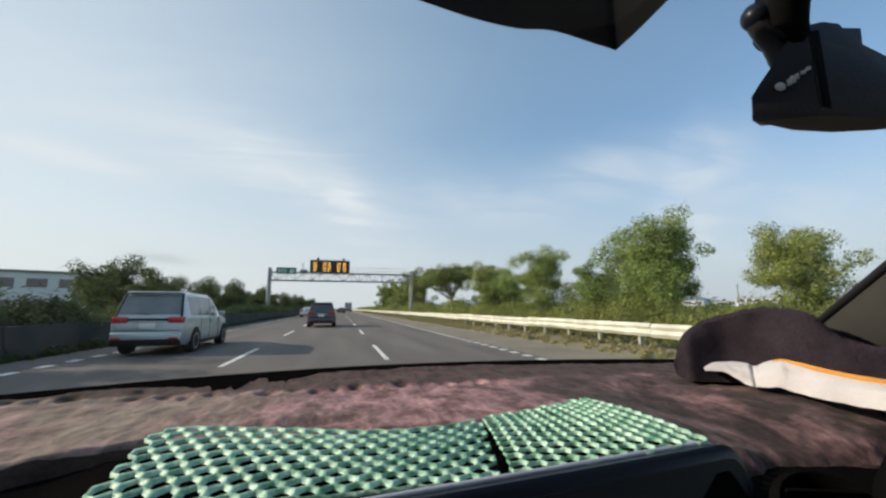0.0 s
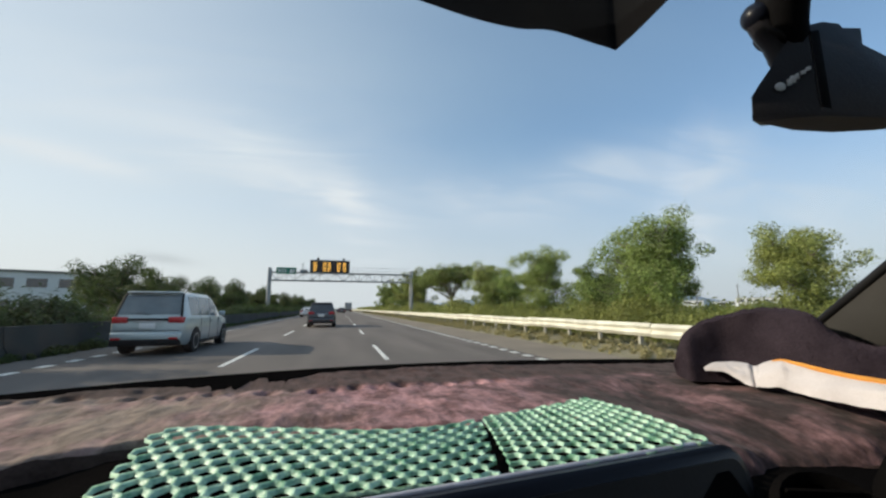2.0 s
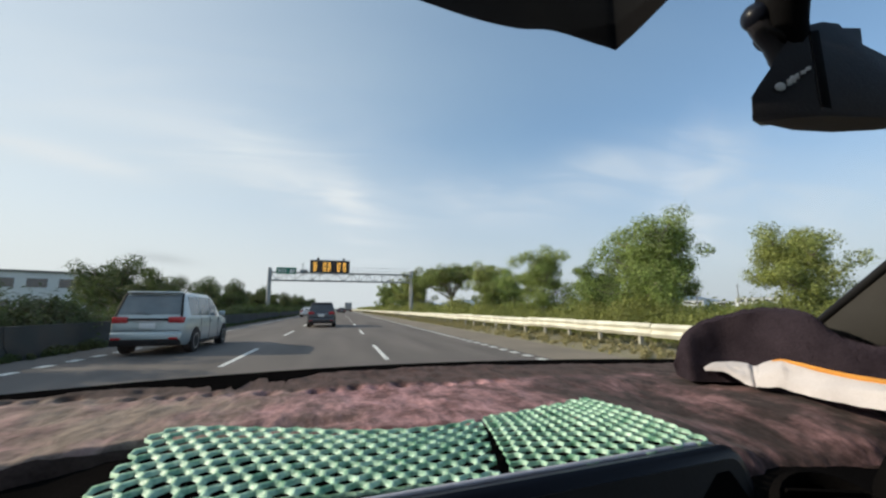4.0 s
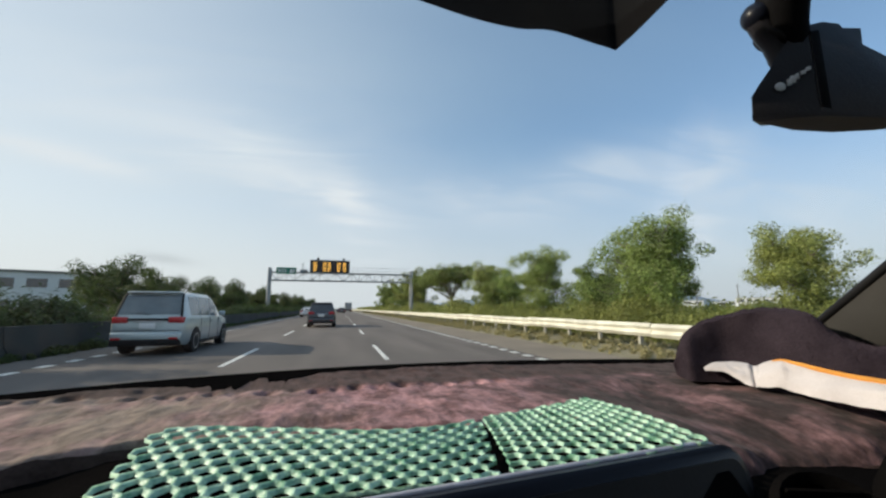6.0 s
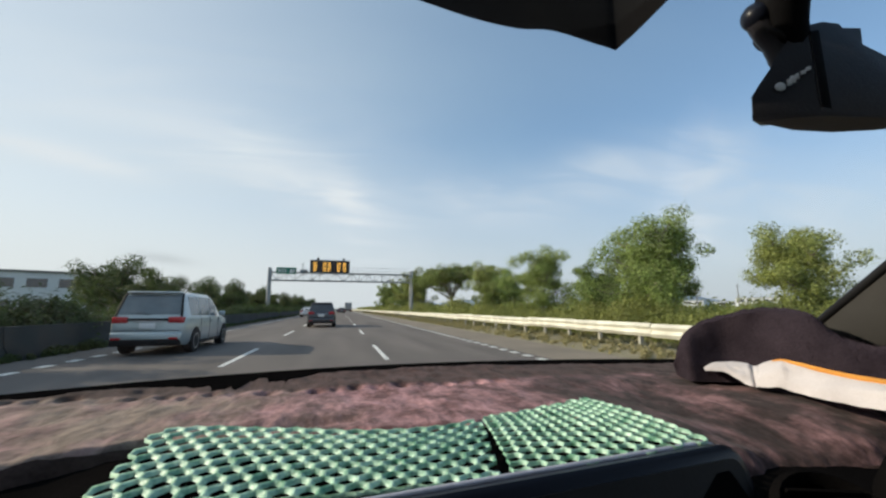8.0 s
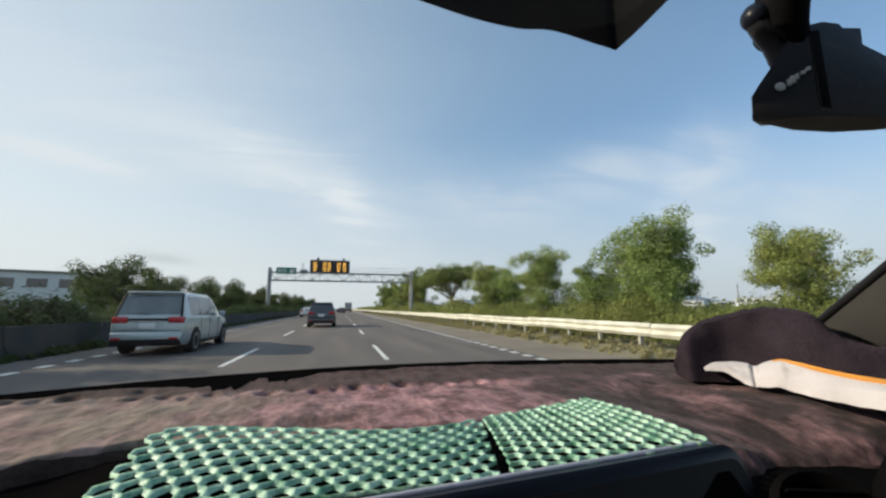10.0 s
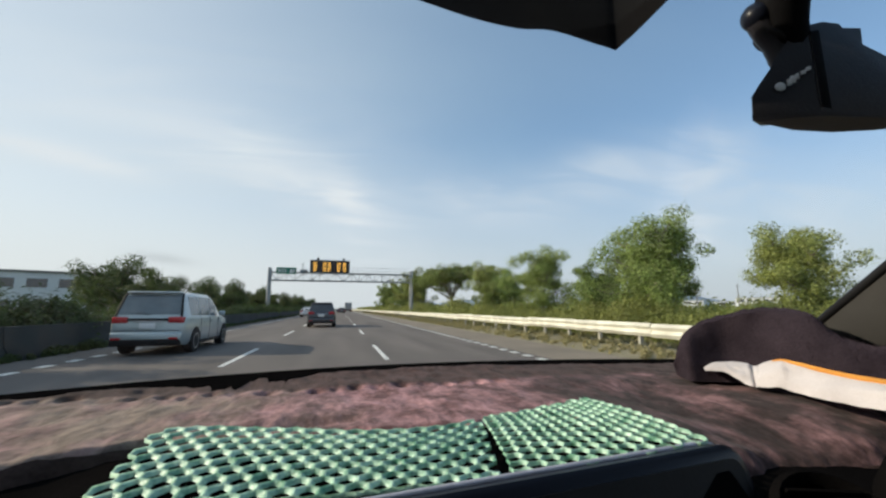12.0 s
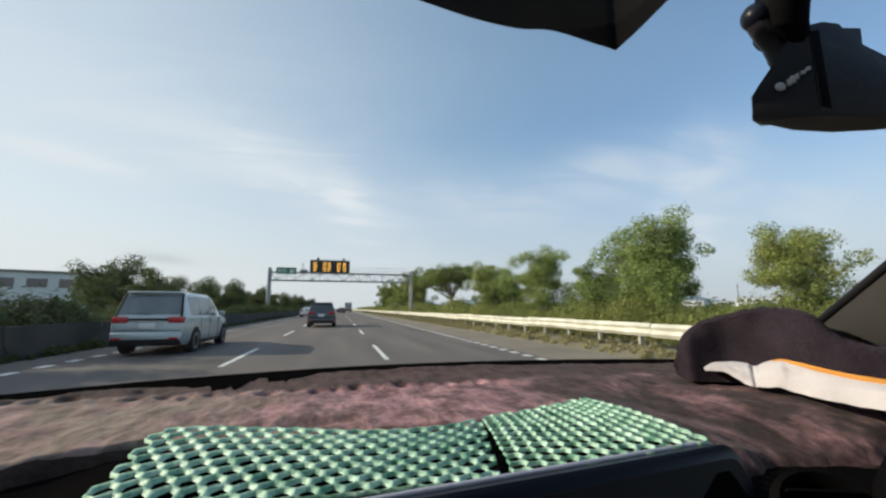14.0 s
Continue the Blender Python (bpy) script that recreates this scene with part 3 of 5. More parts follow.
def bush_belt(name, label, seed, mat, spans):
    """Leaf clumps along the road: spans of (y0, y1, x0, x1, low, high, clumps, leaves, leaf size)."""
    rng = np.random.default_rng(seed)
    V, F, base = [], [], 0
    for y0, y1, x0, x1, lo, hi, clumps, leaves, size in spans:
        c = np.stack([rng.uniform(x0, x1, clumps), rng.uniform(y0, y1, clumps), np.zeros(clumps)], 1)
        h = rng.uniform(lo, hi, clumps) * (0.85 + 0.3 * np.sin(c[:, 1] * 0.7) * np.sin(c[:, 1] * 0.23 + 1))
        r = h * 0.55
        c[:, 2] = h * 0.42
        v, f = leaf_cloud(rng, c, r, leaves, size, 0.95)
        v[:, 2] = np.maximum(v[:, 2], -0.05)
        V.append(v)
        F += [tuple(base + k for k in q) for q in f]
        base += len(v)
    ob = raw(name, np.concatenate(V), F, mat)
    return tagged(ob, label, "bushes", kind="stuff")


bush_belt("roadside_bushes", "sunlit tangle of low bushes and tall grass behind the crash barrier", 31, BUSH,
          [(3, 30, 11.2, 15.5, 0.9, 2.0, 200, 95000, 0.062), (30, 80, 11.2, 16, 1.1, 2.4, 200, 52000, 0.11), (80, 260, 11, 17, 1.2, 2.6, 260, 26000, 0.24),
           (3, 40, 15.5, 36, 0.9, 1.9, 300, 46000, 0.13), (40, 200, 17, 60, 1.2, 3.0, 340, 26000, 0.3)])
bush_belt("median_hedge", "dark clipped hedge growing along the median barrier", 33, LEAF_BACKLIT,
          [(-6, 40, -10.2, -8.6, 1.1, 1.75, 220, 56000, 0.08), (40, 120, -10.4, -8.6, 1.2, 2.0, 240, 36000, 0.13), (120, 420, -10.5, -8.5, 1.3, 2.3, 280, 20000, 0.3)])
bush_belt("median_grass", "dark grass tufts at the foot of the median barrier", 37, LEAF_BACKLIT,
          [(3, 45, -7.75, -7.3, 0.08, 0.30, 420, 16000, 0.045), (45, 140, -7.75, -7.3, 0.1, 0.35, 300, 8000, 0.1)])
bush_belt("verge_grass", "dry yellowish grass tufts at the foot of the crash barrier", 35, DRYGRASS,
          [(2, 50, 7.4, 11.2, 0.08, 0.28, 1300, 40000, 0.045), (50, 140, 7.4, 11.2, 0.1, 0.35, 700, 14000, 0.1)])


# ---- far things ----
def hills():
    rng = np.random.default_rng(4)
    vs, fs = [], []
    n = 120
    for i in range(n + 1):
        a = radians(8 + 92 * i / n)
        d = 3600
        h = 55 + 95 * (0.5 + 0.5 * math.sin(i * 0.16 + 1)) * min(1, i / 25) + 22 * math.sin(i * 0.53) + 8 * rng.normal()
        for k, (dd, hh) in enumerate(((0, -5), (200, 0.55 * h), (450, h), (800, -5))):
            vs.append(((d + dd) * math.sin(a), (d + dd) * math.cos(a), hh))
    for i in range(n):
        for k in range(3):
            fs.append((4 * i + k, 4 * i + 4 + k, 4 * i + 5 + k, 4 * i + 1 + k))
    ob = raw("hills", vs, fs, HILL, smooth=True)
    tagged(ob, "low hills along the far horizon, haze in their blue-grey colour", "hills", kind="structure")


hills()


def building(name, label, at, size, floors, bays, turn=0):
    ob = thing(name, label, "building", at, turn=turn)
    w, d, h = size
    part("wall", box(bmesh.new(), (-w / 2, -d / 2, -0.2), (w / 2, d / 2, h)), WALL_WHITE, ob, smooth=False)
    bm = box(bmesh.new(), (-w / 2 - 0.2, -d / 2 - 0.2, h), (w / 2 + 0.2, d / 2 + 0.2, h + 0.35), 0.05)
    part("roof", bm, CONCRETE, ob, smooth=False)
    me = None
    for i in range(floors):
        for j in range(bays):
            x = -w / 2 + w * (j + 0.5) / bays
            z = h * (i + 0.35) / floors
            if me is None:
                p = part("window", box(bmesh.new(), (-w / bays * 0.32, -0.05, 0), (w / bays * 0.32, 0.04, h / floors * 0.4)), CARGLASS, ob, smooth=False)
                me = p.data
            else:
                p = new("window", me)
                p.parent = ob
            p.location = (x, -d / 2 - 0.01, z)
    return ob


building("factory_building", "long white flat-roofed factory beyond the median", (-50, 76, 0), (26, 24, 6.2), 2, 8, 22)
for k, (x, y, w, h) in enumerate(((330, 330, 60, 9), (420, 300, 45, 12), (520, 380, 90, 10), (300, 420, 40, 8), (620, 330, 70, 13), (260, 520, 50, 10), (700, 520, 120, 12))):
    building("distant_warehouse", "pale low warehouse far across the fields", (x, y, 0), (w, 30, h), 2, 7, -48)


def lamp_pole(x, y, h):
    ob = thing("utility_pole", "thin grey utility pole standing in the fields", "pole", (x, y, 0), group="field poles")
    part("shaft", tube(bmesh.new(), [(0, 0, -0.2), (0, 0, h)], [0.14, 0.09], 8), CONCRETE, ob)
    part("crossarm", box(bmesh.new(), (-0.9, -0.06, h - 0.6), (0.9, 0.06, h - 0.48), 0.01), STEEL, ob)


for x, y, h in ((60, 66, 7), (78, 70, 7), (98, 76, 7.5), (70, 110, 8)):
    lamp_pole(x, y, h)


# ---- sign gantry ----
def gantry(y):
    ob = thing("sign_gantry", "grey steel lattice sign gantry spanning the carriageway", "gantry", (0, y, 0))
    x0, x1, d = -11.0, 12.0, 1.5
    for x in (x0, x1):
        for dy in (0, d):
            part("column", tube(bmesh.new(), [(x, dy, -0.1), (x, dy, 7.75)], 0.19, 12), STEEL, ob)
            part("base_plate", box(bmesh.new(), (x - 0.4, dy - 0.4, -0.05), (x + 0.4, dy + 0.4, 0.06), 0.015), STEEL, ob)
        bm = bmesh.new()
        for k in range(5):
            a, b = (0, d) if k % 2 else (d, 0)
            tube(bm, [(x, a, 0.6 + 1.3 * k), (x, b, 1.9 + 1.3 * k)], 0.05, 6)
        part("leg_bracing", bm, STEEL, ob)
    for dy in (0, d):
        for z in (5.75, 7.05):
            part("chord", tube(bmesh.new(), [(x0, dy, z), (x1, dy, z)], 0.085, 8), STEEL, ob)
    bm = bmesh.new()
    n = 18
    for k in range(n):
        xa, xb = x0 + (x1 - x0) * k / n, x0 + (x1 - x0) * (k + 1) / n
        for dy in (0, d):
            za, zb = (5.75, 7.05) if k % 2 else (7.05, 5.75)
            tube(bm, [(xa, dy, za), (xb, dy, zb)], 0.04, 5)
            tube(bm, [(xa, dy, 5.75), (xa, dy, 7.05)], 0.035, 5)
        for z in (5.75, 7.05):
            tube(bm, [(xa, 0 if k % 2 else d, z), (xb, d if k % 2 else 0, z)], 0.035, 5)
    part("lattice", bm, STEEL, ob)
    bm = bmesh.new()
    for k in range(13):
        x = 1.9 + k * 0.8
        tube(bm, [(x, 0.2, 7.05), (x, 0.2, 8.05)], 0.022, 5)
    for z in (7.55, 8.05):
        tube(bm, [(1.9, 0.2, z), (11.5, 0.2, z)], 0.022, 5)
    part("railing", bm, STEEL, ob, "thin walkway railing")
    panel = part("message_board", box(bmesh.new(), (-4.85, -0.50, 6.95), (1.40, 0.05, 9.10), 0.03), SIGNBLACK, ob, "black electronic message board with amber characters")
    # unreadable glowing characters as plain strokes
    rng = random.Random(5)
    for cx in (-4.1, -2.6, -1.9, -0.4, 0.5):
        bm = bmesh.new()
        for k in range(4):
            z = 7.30 + k * 0.40
            a = rng.uniform(-0.22, -0.08)
            box(bm, (cx + a, -0.512, z), (cx + a + rng.uniform(0.26, 0.44), -0.502, z + 0.17))
        for k in range(2):
            xx = cx - 0.20 + 0.36 * k
            box(bm, (xx, -0.516, 7.28), (xx + 0.09, -0.506, 8.70))
        part("glowing_bars", bm, AMBER, panel, "amber diode strokes", smooth=False)
    for z0, z1 in ((6.93, 7.05), (9.0, 9.12)):
        part("board_frame", box(bmesh.new(), (-4.90, -0.54, z0), (1.45, 0.06, z1), 0.015), STEEL, panel)
    for x in (-3.65, 0.4):
        part("beacon", box(bmesh.new(), (x - 0.18, -0.35, 9.12), (x + 0.18, -0.05, 9.50), 0.03), SIGNBLACK, panel)
    # equipment box with a thin mast beside the board
    case = part("equipment_box", box(bmesh.new(), (-6.4, -0.1, 7.14), (-5.2, 0.5, 7.55), 0.03), STEEL, ob, "grey equipment box")
    bm = tube(bmesh.new(), [(-6.0, 0.2, 7.5), (-6.0, 0.2, 8.8)], [0.05, 0.03], 7)
    for z, w in ((7.95, 0.32), (8.35, 0.24)):
        tube(bm, [(-6.0 - w, 0.2, z), (-6.0 + w, 0.2, z + 0.05)], 0.03, 6)
    part("mast", bm, STEEL, case)
    sign = part("distance_sign", box(bmesh.new(), (-9.9, -0.32, 6.72), (-6.9, -0.24, 7.77), 0.02), SIGNGREEN, ob, "green kilometre sign with white figures")
    cu = bpy.data.curves.new("figures", "FONT")
    cu.body, cu.size, cu.extrude = "305", 0.95, 0.004
    t = new("figures", cu)
    dg = bpy.context.evaluated_depsgraph_get()
    me = bpy.data.meshes.new_from_object(t.evaluated_get(dg))
    bpy.data.objects.remove(t)
    me.materials.clear()
    me.materials.append(SIGNWHITE)
    f = new("figures", me)
    f.parent = sign
    f.matrix_basis = pose(-9.8, -0.33, 6.91, 90, 0, 0)
    bm = bmesh.new()
    for xx, w in ((-8.02, 0.12), (-7.82, 0.26)):
        box(bm, (xx, -0.332, 6.93), (xx + w, -0.324, 6.93 + (0.14 if w < 0.2 else 0.62)))
    part("figure_bars", bm, SIGNWHITE, sign, smooth=False)
    cu = bpy.data.curves.new("letter", "FONT")
    cu.body, cu.size, cu.extrude = "K", 0.95, 0.004
    t = new("letter", cu)
    me = bpy.data.meshes.new_from_object(t.evaluated_get(bpy.context.evaluated_depsgraph_get()))
    bpy.data.objects.remove(t)
    me.materials.clear()
    me.materials.append(SIGNWHITE)
    f = new("letter", me)
    f.parent = sign
    f.matrix_basis = pose(-7.52, -0.33, 6.91, 90, 0, 0)


gantry(66)


# ---- vehicles ----
def car(name, label, at, mat, L=4.6, W=1.8, H=1.62, belt=0.98, hood=0.98, rear=0.35, rack=False, turn=0, lean=0.16, glass=None, garnish=False):
    """A passenger car seen from behind: y runs from its tail (0) to its nose."""
    glass = glass or CARGLASS
    ob = thing(name, label, "car", at, turn=turn)
    hw = W / 2
    # station: y, half width, floor, belt height, roof height, half width of roof
    st = [(0.00, hw * 0.90, 0.42, 0.80, 0.86, hw * 0.86), (0.04, hw * 0.95, 0.32, belt, belt + 0.04, hw * 0.88),
          (0.10 + rear * 0.5, hw * 0.985, 0.28, belt + 0.01, belt + (H - belt) * 0.60, hw * (0.88 - lean * 0.5)),
          (0.12 + rear, hw, 0.26, belt, H - 0.03, hw * (0.90 - lean)), (0.9 + rear, hw, 0.24, belt - 0.01, H, hw * (0.91 - lean)),
          (L * 0.50, hw, 0.22, belt - 0.02, H - 0.01, hw * (0.92 - lean)), (L * 0.60, hw, 0.22, belt - 0.03, H - 0.12, hw * (0.91 - lean)),
          (L * 0.755, hw, 0.22, hood - 0.02, hood + 0.04, hw * 0.84), (L * 0.90, hw * 0.95, 0.24, hood - 0.13, hood - 0.07, hw * 0.78),
          (L * 0.975, hw * 0.82, 0.28, 0.66, 0.72, hw * 0.68), (L, hw * 0.72, 0.36, 0.58, 0.62, hw * 0.6)]

    def ring(y, w, zf, zb, zr, wr):
        half = [(w * 0.9, zf), (w * 0.985, zf + 0.12), (w, zf + (zb - zf) * 0.55), (w * 0.985, zb - 0.05), (w * 0.965, zb),
                (wr + 0.02, zr - 0.07 if zr - zb > 0.15 else zr - 0.02), (wr - 0.05, zr - 0.012), (wr * 0.5, zr + 0.012)]
        return [(x, y, z) for x, z in half] + [(-x, y, z) for x, z in reversed(half)]
    bm = bmesh.new()
    loft(bm, [ring(*s) for s in st])
    body = part("body", bm, mat, ob)

    def at_y(y):
        for a, b in zip(st, st[1:]):
            if a[0] <= y <= b[0]:
                f = (y - a[0]) / (b[0] - a[0])
                return [p + (q - p) * f for p, q in zip(a, b)]
        return st[-1]

    def side(y, f, sgn, off=0.006):
        _, w, zf, zb, zr, wr = at_y(y)
        a, b = (w * 0.965, zb), (wr + 0.02, zr - 0.07)
        return (sgn * (a[0] + (b[0] - a[0]) * f + off), y, a[1] + (b[1] - a[1]) * f + off * 0.5)
    cuts = [(0.30 + rear, 1.02 + rear), (1.08 + rear, L * 0.455), (L * 0.47, L * 0.645)]
    for sgn in (-1, 1):
        for ya, yb in cuts:
            bm = bmesh.new()
            n = 5
            ys = [ya + (yb - ya) * k / n for k in range(n + 1)]
            lo = [bm.verts.new(side(y, 0.06, sgn)) for y in ys]
            hi = [bm.verts.new(side(y, 0.92 if y < L * 0.58 else 0.86, sgn)) for y in ys]
            for k in range(n):
                bm.faces.new((lo[k], lo[k + 1], hi[k + 1], hi[k]))
            part("side_window", bm, glass, body)
    # rear window
    bm = bmesh.new()
    grid = []
    for k in range(5):
        y = 0.055 + (rear + 0.03) * k / 4
        _, w, zf, zb, zr, wr = at_y(y)
        grid.append([bm.verts.new((x * (wr - 0.03), y - 0.012, zr + 0.004 - 0.012 * abs(x))) for x in (-1, -0.5, 0, 0.5, 1)])
    for a, b in zip(grid, grid[1:]):
        for k in range(4):
            bm.faces.new((a[k], a[k + 1], b[k + 1], b[k]))
    part("rear_window", bm, glass, body)
    if garnish:
        part("tailgate_garnish", box(bmesh.new(), (-hw * 0.54, -0.022, belt - 0.10), (hw * 0.54, 0.05, belt - 0.03), 0.01), TRIM, body, "dark strip between the tail lamps")
        # lower bumper panel, with the shadow band put into its black colour
        part("shaded_valance", box(bmesh.new(), (-hw * 0.90, -0.096, 0.27), (hw * 0.90, 0.1, 0.46), 0.03), TRIM, body, "lower bumper, black for its shadow band")
        for sgn in (-1, 1):
            bm2 = tube(bmesh.new(), [(sgn * hw * 0.865, 0.045, belt + 0.02), (sgn * (hw * 0.865 - 0.06), 0.09 + rear * 0.5, belt + (H - belt) * 0.58), (sgn * (hw * 0.80 - 0.03), 0.10 + rear, H - 0.05)], [0.035, 0.03, 0.025], 8)
            part("tailgate_pillar", bm2, TRIM, body)
    bm = box(bmesh.new(), (-hw * 0.72, rear - 0.02, H - 0.055), (hw * 0.72, rear + 0.26, H + 0.005), 0.02)
    part("spoiler", bm, mat, body)
    part("badge_strip", box(bmesh.new(), (-hw * 0.40, -0.035, 0.885), (hw * 0.40, 0.02, 0.925), 0.01), RIM, body, "bright strip above the plate")
    part("tailgate_gap", box(bmesh.new(), (-hw * 0.86, -0.008, 0.655), (hw * 0.86, 0.03, 0.668)), TRIM, body)
    part("wiper", tube(bmesh.new(), [(0.02, 0.035, belt + 0.07), (-0.30, 0.05, belt + 0.10)], 0.012, 6), TRIM, body)
    part("rear_bumper", box(bmesh.new(), (-hw * 0.92, -0.09, 0.36), (hw * 0.92, 0.22, 0.64), 0.06), mat, ob)
    part("bumper_lip", box(bmesh.new(), (-hw * 0.80, -0.095, 0.27), (hw * 0.80, 0.2, 0.40), 0.03), TRIM, ob)
    part("number_plate", box(bmesh.new(), (-0.19, -0.03, 0.72), (0.19, -0.005, 0.87), 0.006), PLATE, body, "blank pale number plate")
    for sgn in (-1, 1):
        part("tail_lamp", box(bmesh.new(), (min(sgn * hw * 0.52, sgn * hw * 0.93), -0.025, belt - 0.16), (max(sgn * hw * 0.52, sgn * hw * 0.95), 0.20, belt + 0.01), 0.035), REDLAMP, body, "red tail lamp")
        part("wing_mirror", box(bmesh.new(), (min(sgn * hw, sgn * (hw + 0.2)), L * 0.635, belt + 0.01), (max(sgn * hw, sgn * (hw + 0.2)), L * 0.635 + 0.1, belt + 0.16), 0.04), mat, body)
        part("arch", lathe(bmesh.new(), [(0.37, 0), (0.37, 0.02)], Matrix.Translation((sgn * (hw - 0.012), 0.88, 0.36)) @ pose(0, 0, 0, 0, 90, 0), 18), TRIM, body)
        part("arch", lathe(bmesh.new(), [(0.37, 0), (0.37, 0.02)], Matrix.Translation((sgn * (hw - 0.012), L - 0.88, 0.36)) @ pose(0, 0, 0, 0, 90, 0), 18), TRIM, body)
        part("sill", box(bmesh.new(), (min(sgn * (hw - 0.06), sgn * (hw + 0.006)), 1.28, 0.22), (max(sgn * (hw - 0.06), sgn * (hw + 0.006)), L - 1.28, 0.32), 0.02), TRIM, body)
        for yy in (1.30, L * 0.46, L * 0.655):
            part("door_gap", box(bmesh.new(), (min(sgn * (hw - 0.02), sgn * (hw + 0.002)), yy - 0.005, 0.36), (max(sgn * (hw - 0.02), sgn * (hw + 0.002)), yy + 0.005, belt - 0.06)), TRIM, body)
        for yy in (L * 0.46 + 0.12, 1.42):
            part("door_handle", box(bmesh.new(), (min(sgn * (hw - 0.01), sgn * (hw + 0.03)), yy, belt - 0.18), (max(sgn * (hw - 0.01), sgn * (hw + 0.03)), yy + 0.18, belt - 0.145), 0.012), mat, body)
        part("reflector", box(bmesh.new(), (min(sgn * hw * 0.62, sgn * hw * 0.86), -0.10, 0.44), (max(sgn * hw * 0.62, sgn * hw * 0.86), -0.085, 0.49), 0.005), REDLAMP, ob, "red bumper reflector")
        for y in (0.88, L - 0.88):
            m = Matrix.Translation((sgn * (hw - 0.10), y, 0.33)) @ pose(0, 0, 0, 0, 90 * sgn, 0)
            wh = part("wheel", lathe(bmesh.new(), [(0.22, -0.12), (0.31, -0.12), (0.33, -0.08), (0.33, 0.09), (0.31, 0.125), (0.22, 0.125)], m, 24), TYRE, ob)
            bm = lathe(bmesh.new(), [(0.215, 0.08), (0.215, 0.127), (0.19, 0.125), (0.18, 0.10)], m, 24)
            for k in range(5):
                box(bm, (0.02, -0.028, 0.10), (0.19, 0.028, 0.122), 0.0, m @ pose(0, 0, 0, 0, 0, 72 * k))
            part("rim", bm, RIM, wh)
        if rack:
            part("roof_rail", tube(bmesh.new(), [(sgn * hw * 0.66, rear + 0.35, H - 0.01), (sgn * hw * 0.66, rear + 0.5, H + 0.05), (sgn * hw * 0.66, L * 0.5, H + 0.05), (sgn * hw * 0.66, L * 0.56, H - 0.03)], 0.018, 6), TRIM, body)
    return ob


car("minivan", "silver people carrier with red tail lamps on the motorway", (-4.95, 12.2, 0), SILVER, 4.6, 1.78, 1.72, 1.02, 1.02, 0.20, lean=0.13, glass=SKYGLASS, garnish=True)
car("sport_utility_car", "dark grey sport utility car driving in the middle lane", (-1.15, 27.4, 0), GREYPAINT, 4.6, 1.80, 1.66, 1.03, 1.02, 0.30, True)
car("car", "small white car far ahead in the inner lane", (-4.8, 62, 0), WHITEPAINT, 4.4, 1.75, 1.46, 0.92, 0.9, 0.5)
car("car", "dark car far ahead near the horizon", (0.6, 105, 0), GREYPAINT, 4.5, 1.78, 1.5, 0.95, 0.92, 0.4)


def lorry(at):
    ob = thing("box_lorry", "dark box lorry far ahead on the motorway", "lorry", at)
    part("cargo_box", box(bmesh.new(), (-1.15, 0, 0.95), (1.15, 6.2, 3.3), 0.04), STEEL, ob)
    part("cab", box(bmesh.new(), (-1.05, 6.3, 0.6), (1.05, 8.0, 2.6), 0.15), WHITEPAINT, ob)
    part("chassis", box(bmesh.new(), (-0.9, 0.1, 0.55), (0.9, 8.0, 0.93), 0.03), TRIM, ob)
    for sgn in (-1, 1):
        for y in (1.3, 6.9):
            m = Matrix.Translation((sgn * 0.95, y, 0.45)) @ pose(0, 0, 0, 0, 90 * sgn, 0)
            part("wheel", lathe(bmesh.new(), [(0.2, -0.12), (0.43, -0.12), (0.45, 0), (0.43, 0.12), (0.2, 0.12)], m, 18), TYRE, ob)
        part("tail_lamp", box(bmesh.new(), (min(sgn * 0.6, sgn * 0.95), -0.03, 0.62), (max(sgn * 0.6, sgn * 0.95), 0.09, 0.8), 0.01), REDLAMP, ob)


lorry((2.9, 135, 0))


# ---- the car's cabin, from which the road is seen ----
def E(x, y, z):
    return (x, y, z + EYE)


def screen_edge(x):
    """How far ahead the windscreen's foot lies."""
    d = x - 0.2
    return 0.87 - (0.37 if d < 0 else 0.26) * d * d


def cabin_shell():
    car_floor = link("cabin_floor", box(bmesh.new(), (-0.9, -1.6, 0.30), (0.93, 0.95, 0.36)), SOFTBLACK, smooth=False)
    tagged(car_floor, "dark carpeted car floor", "floor", kind="structure")
    roof = link("cabin_ceiling", box(bmesh.new(), (-0.72, -1.6, 1.66), (0.72, -0.02, 1.70), 0.01), LINER)
    tagged(roof, "pale fabric headliner of the car", "ceiling", kind="structure")
    back = link("cabin_rear_wall", box(bmesh.new(), (-0.9, -1.66, 0.3), (0.93, -1.6, 1.7)), SOFTBLACK)
    tagged(back, "dark rear of the car's cabin", "wall", kind="structure")
    for sgn, nm in ((-1, "cabin_door_left"), (1, "cabin_door_right")):
        x0, x1 = sorted((sgn * 0.93, sgn * 0.97))
        bm = box(bmesh.new(), (x0, -1.6, 0.3), (x1, 0.75, 1.06), 0.01)
        box(bm, (x0, -1.6, 1.06), (x1, -1.0, 1.62), 0.01)
        box(bm, (x0, -1.0, 1.58), (x1, -0.02, 1.66), 0.01)
        ob = link(nm, bm, SOFTBLACK)
        tagged(ob, "dark car door with an open window above", "car door", kind="structure")
    # firewall under the windscreen
    ob = link("cabin_firewall", box(bmesh.new(), (-0.93, 0.92, 0.3), (0.93, 0.97, 1.05)), SOFTBLACK)
    tagged(ob, "dark bulkhead under the windscreen", "wall", kind="structure")


cabin_shell()


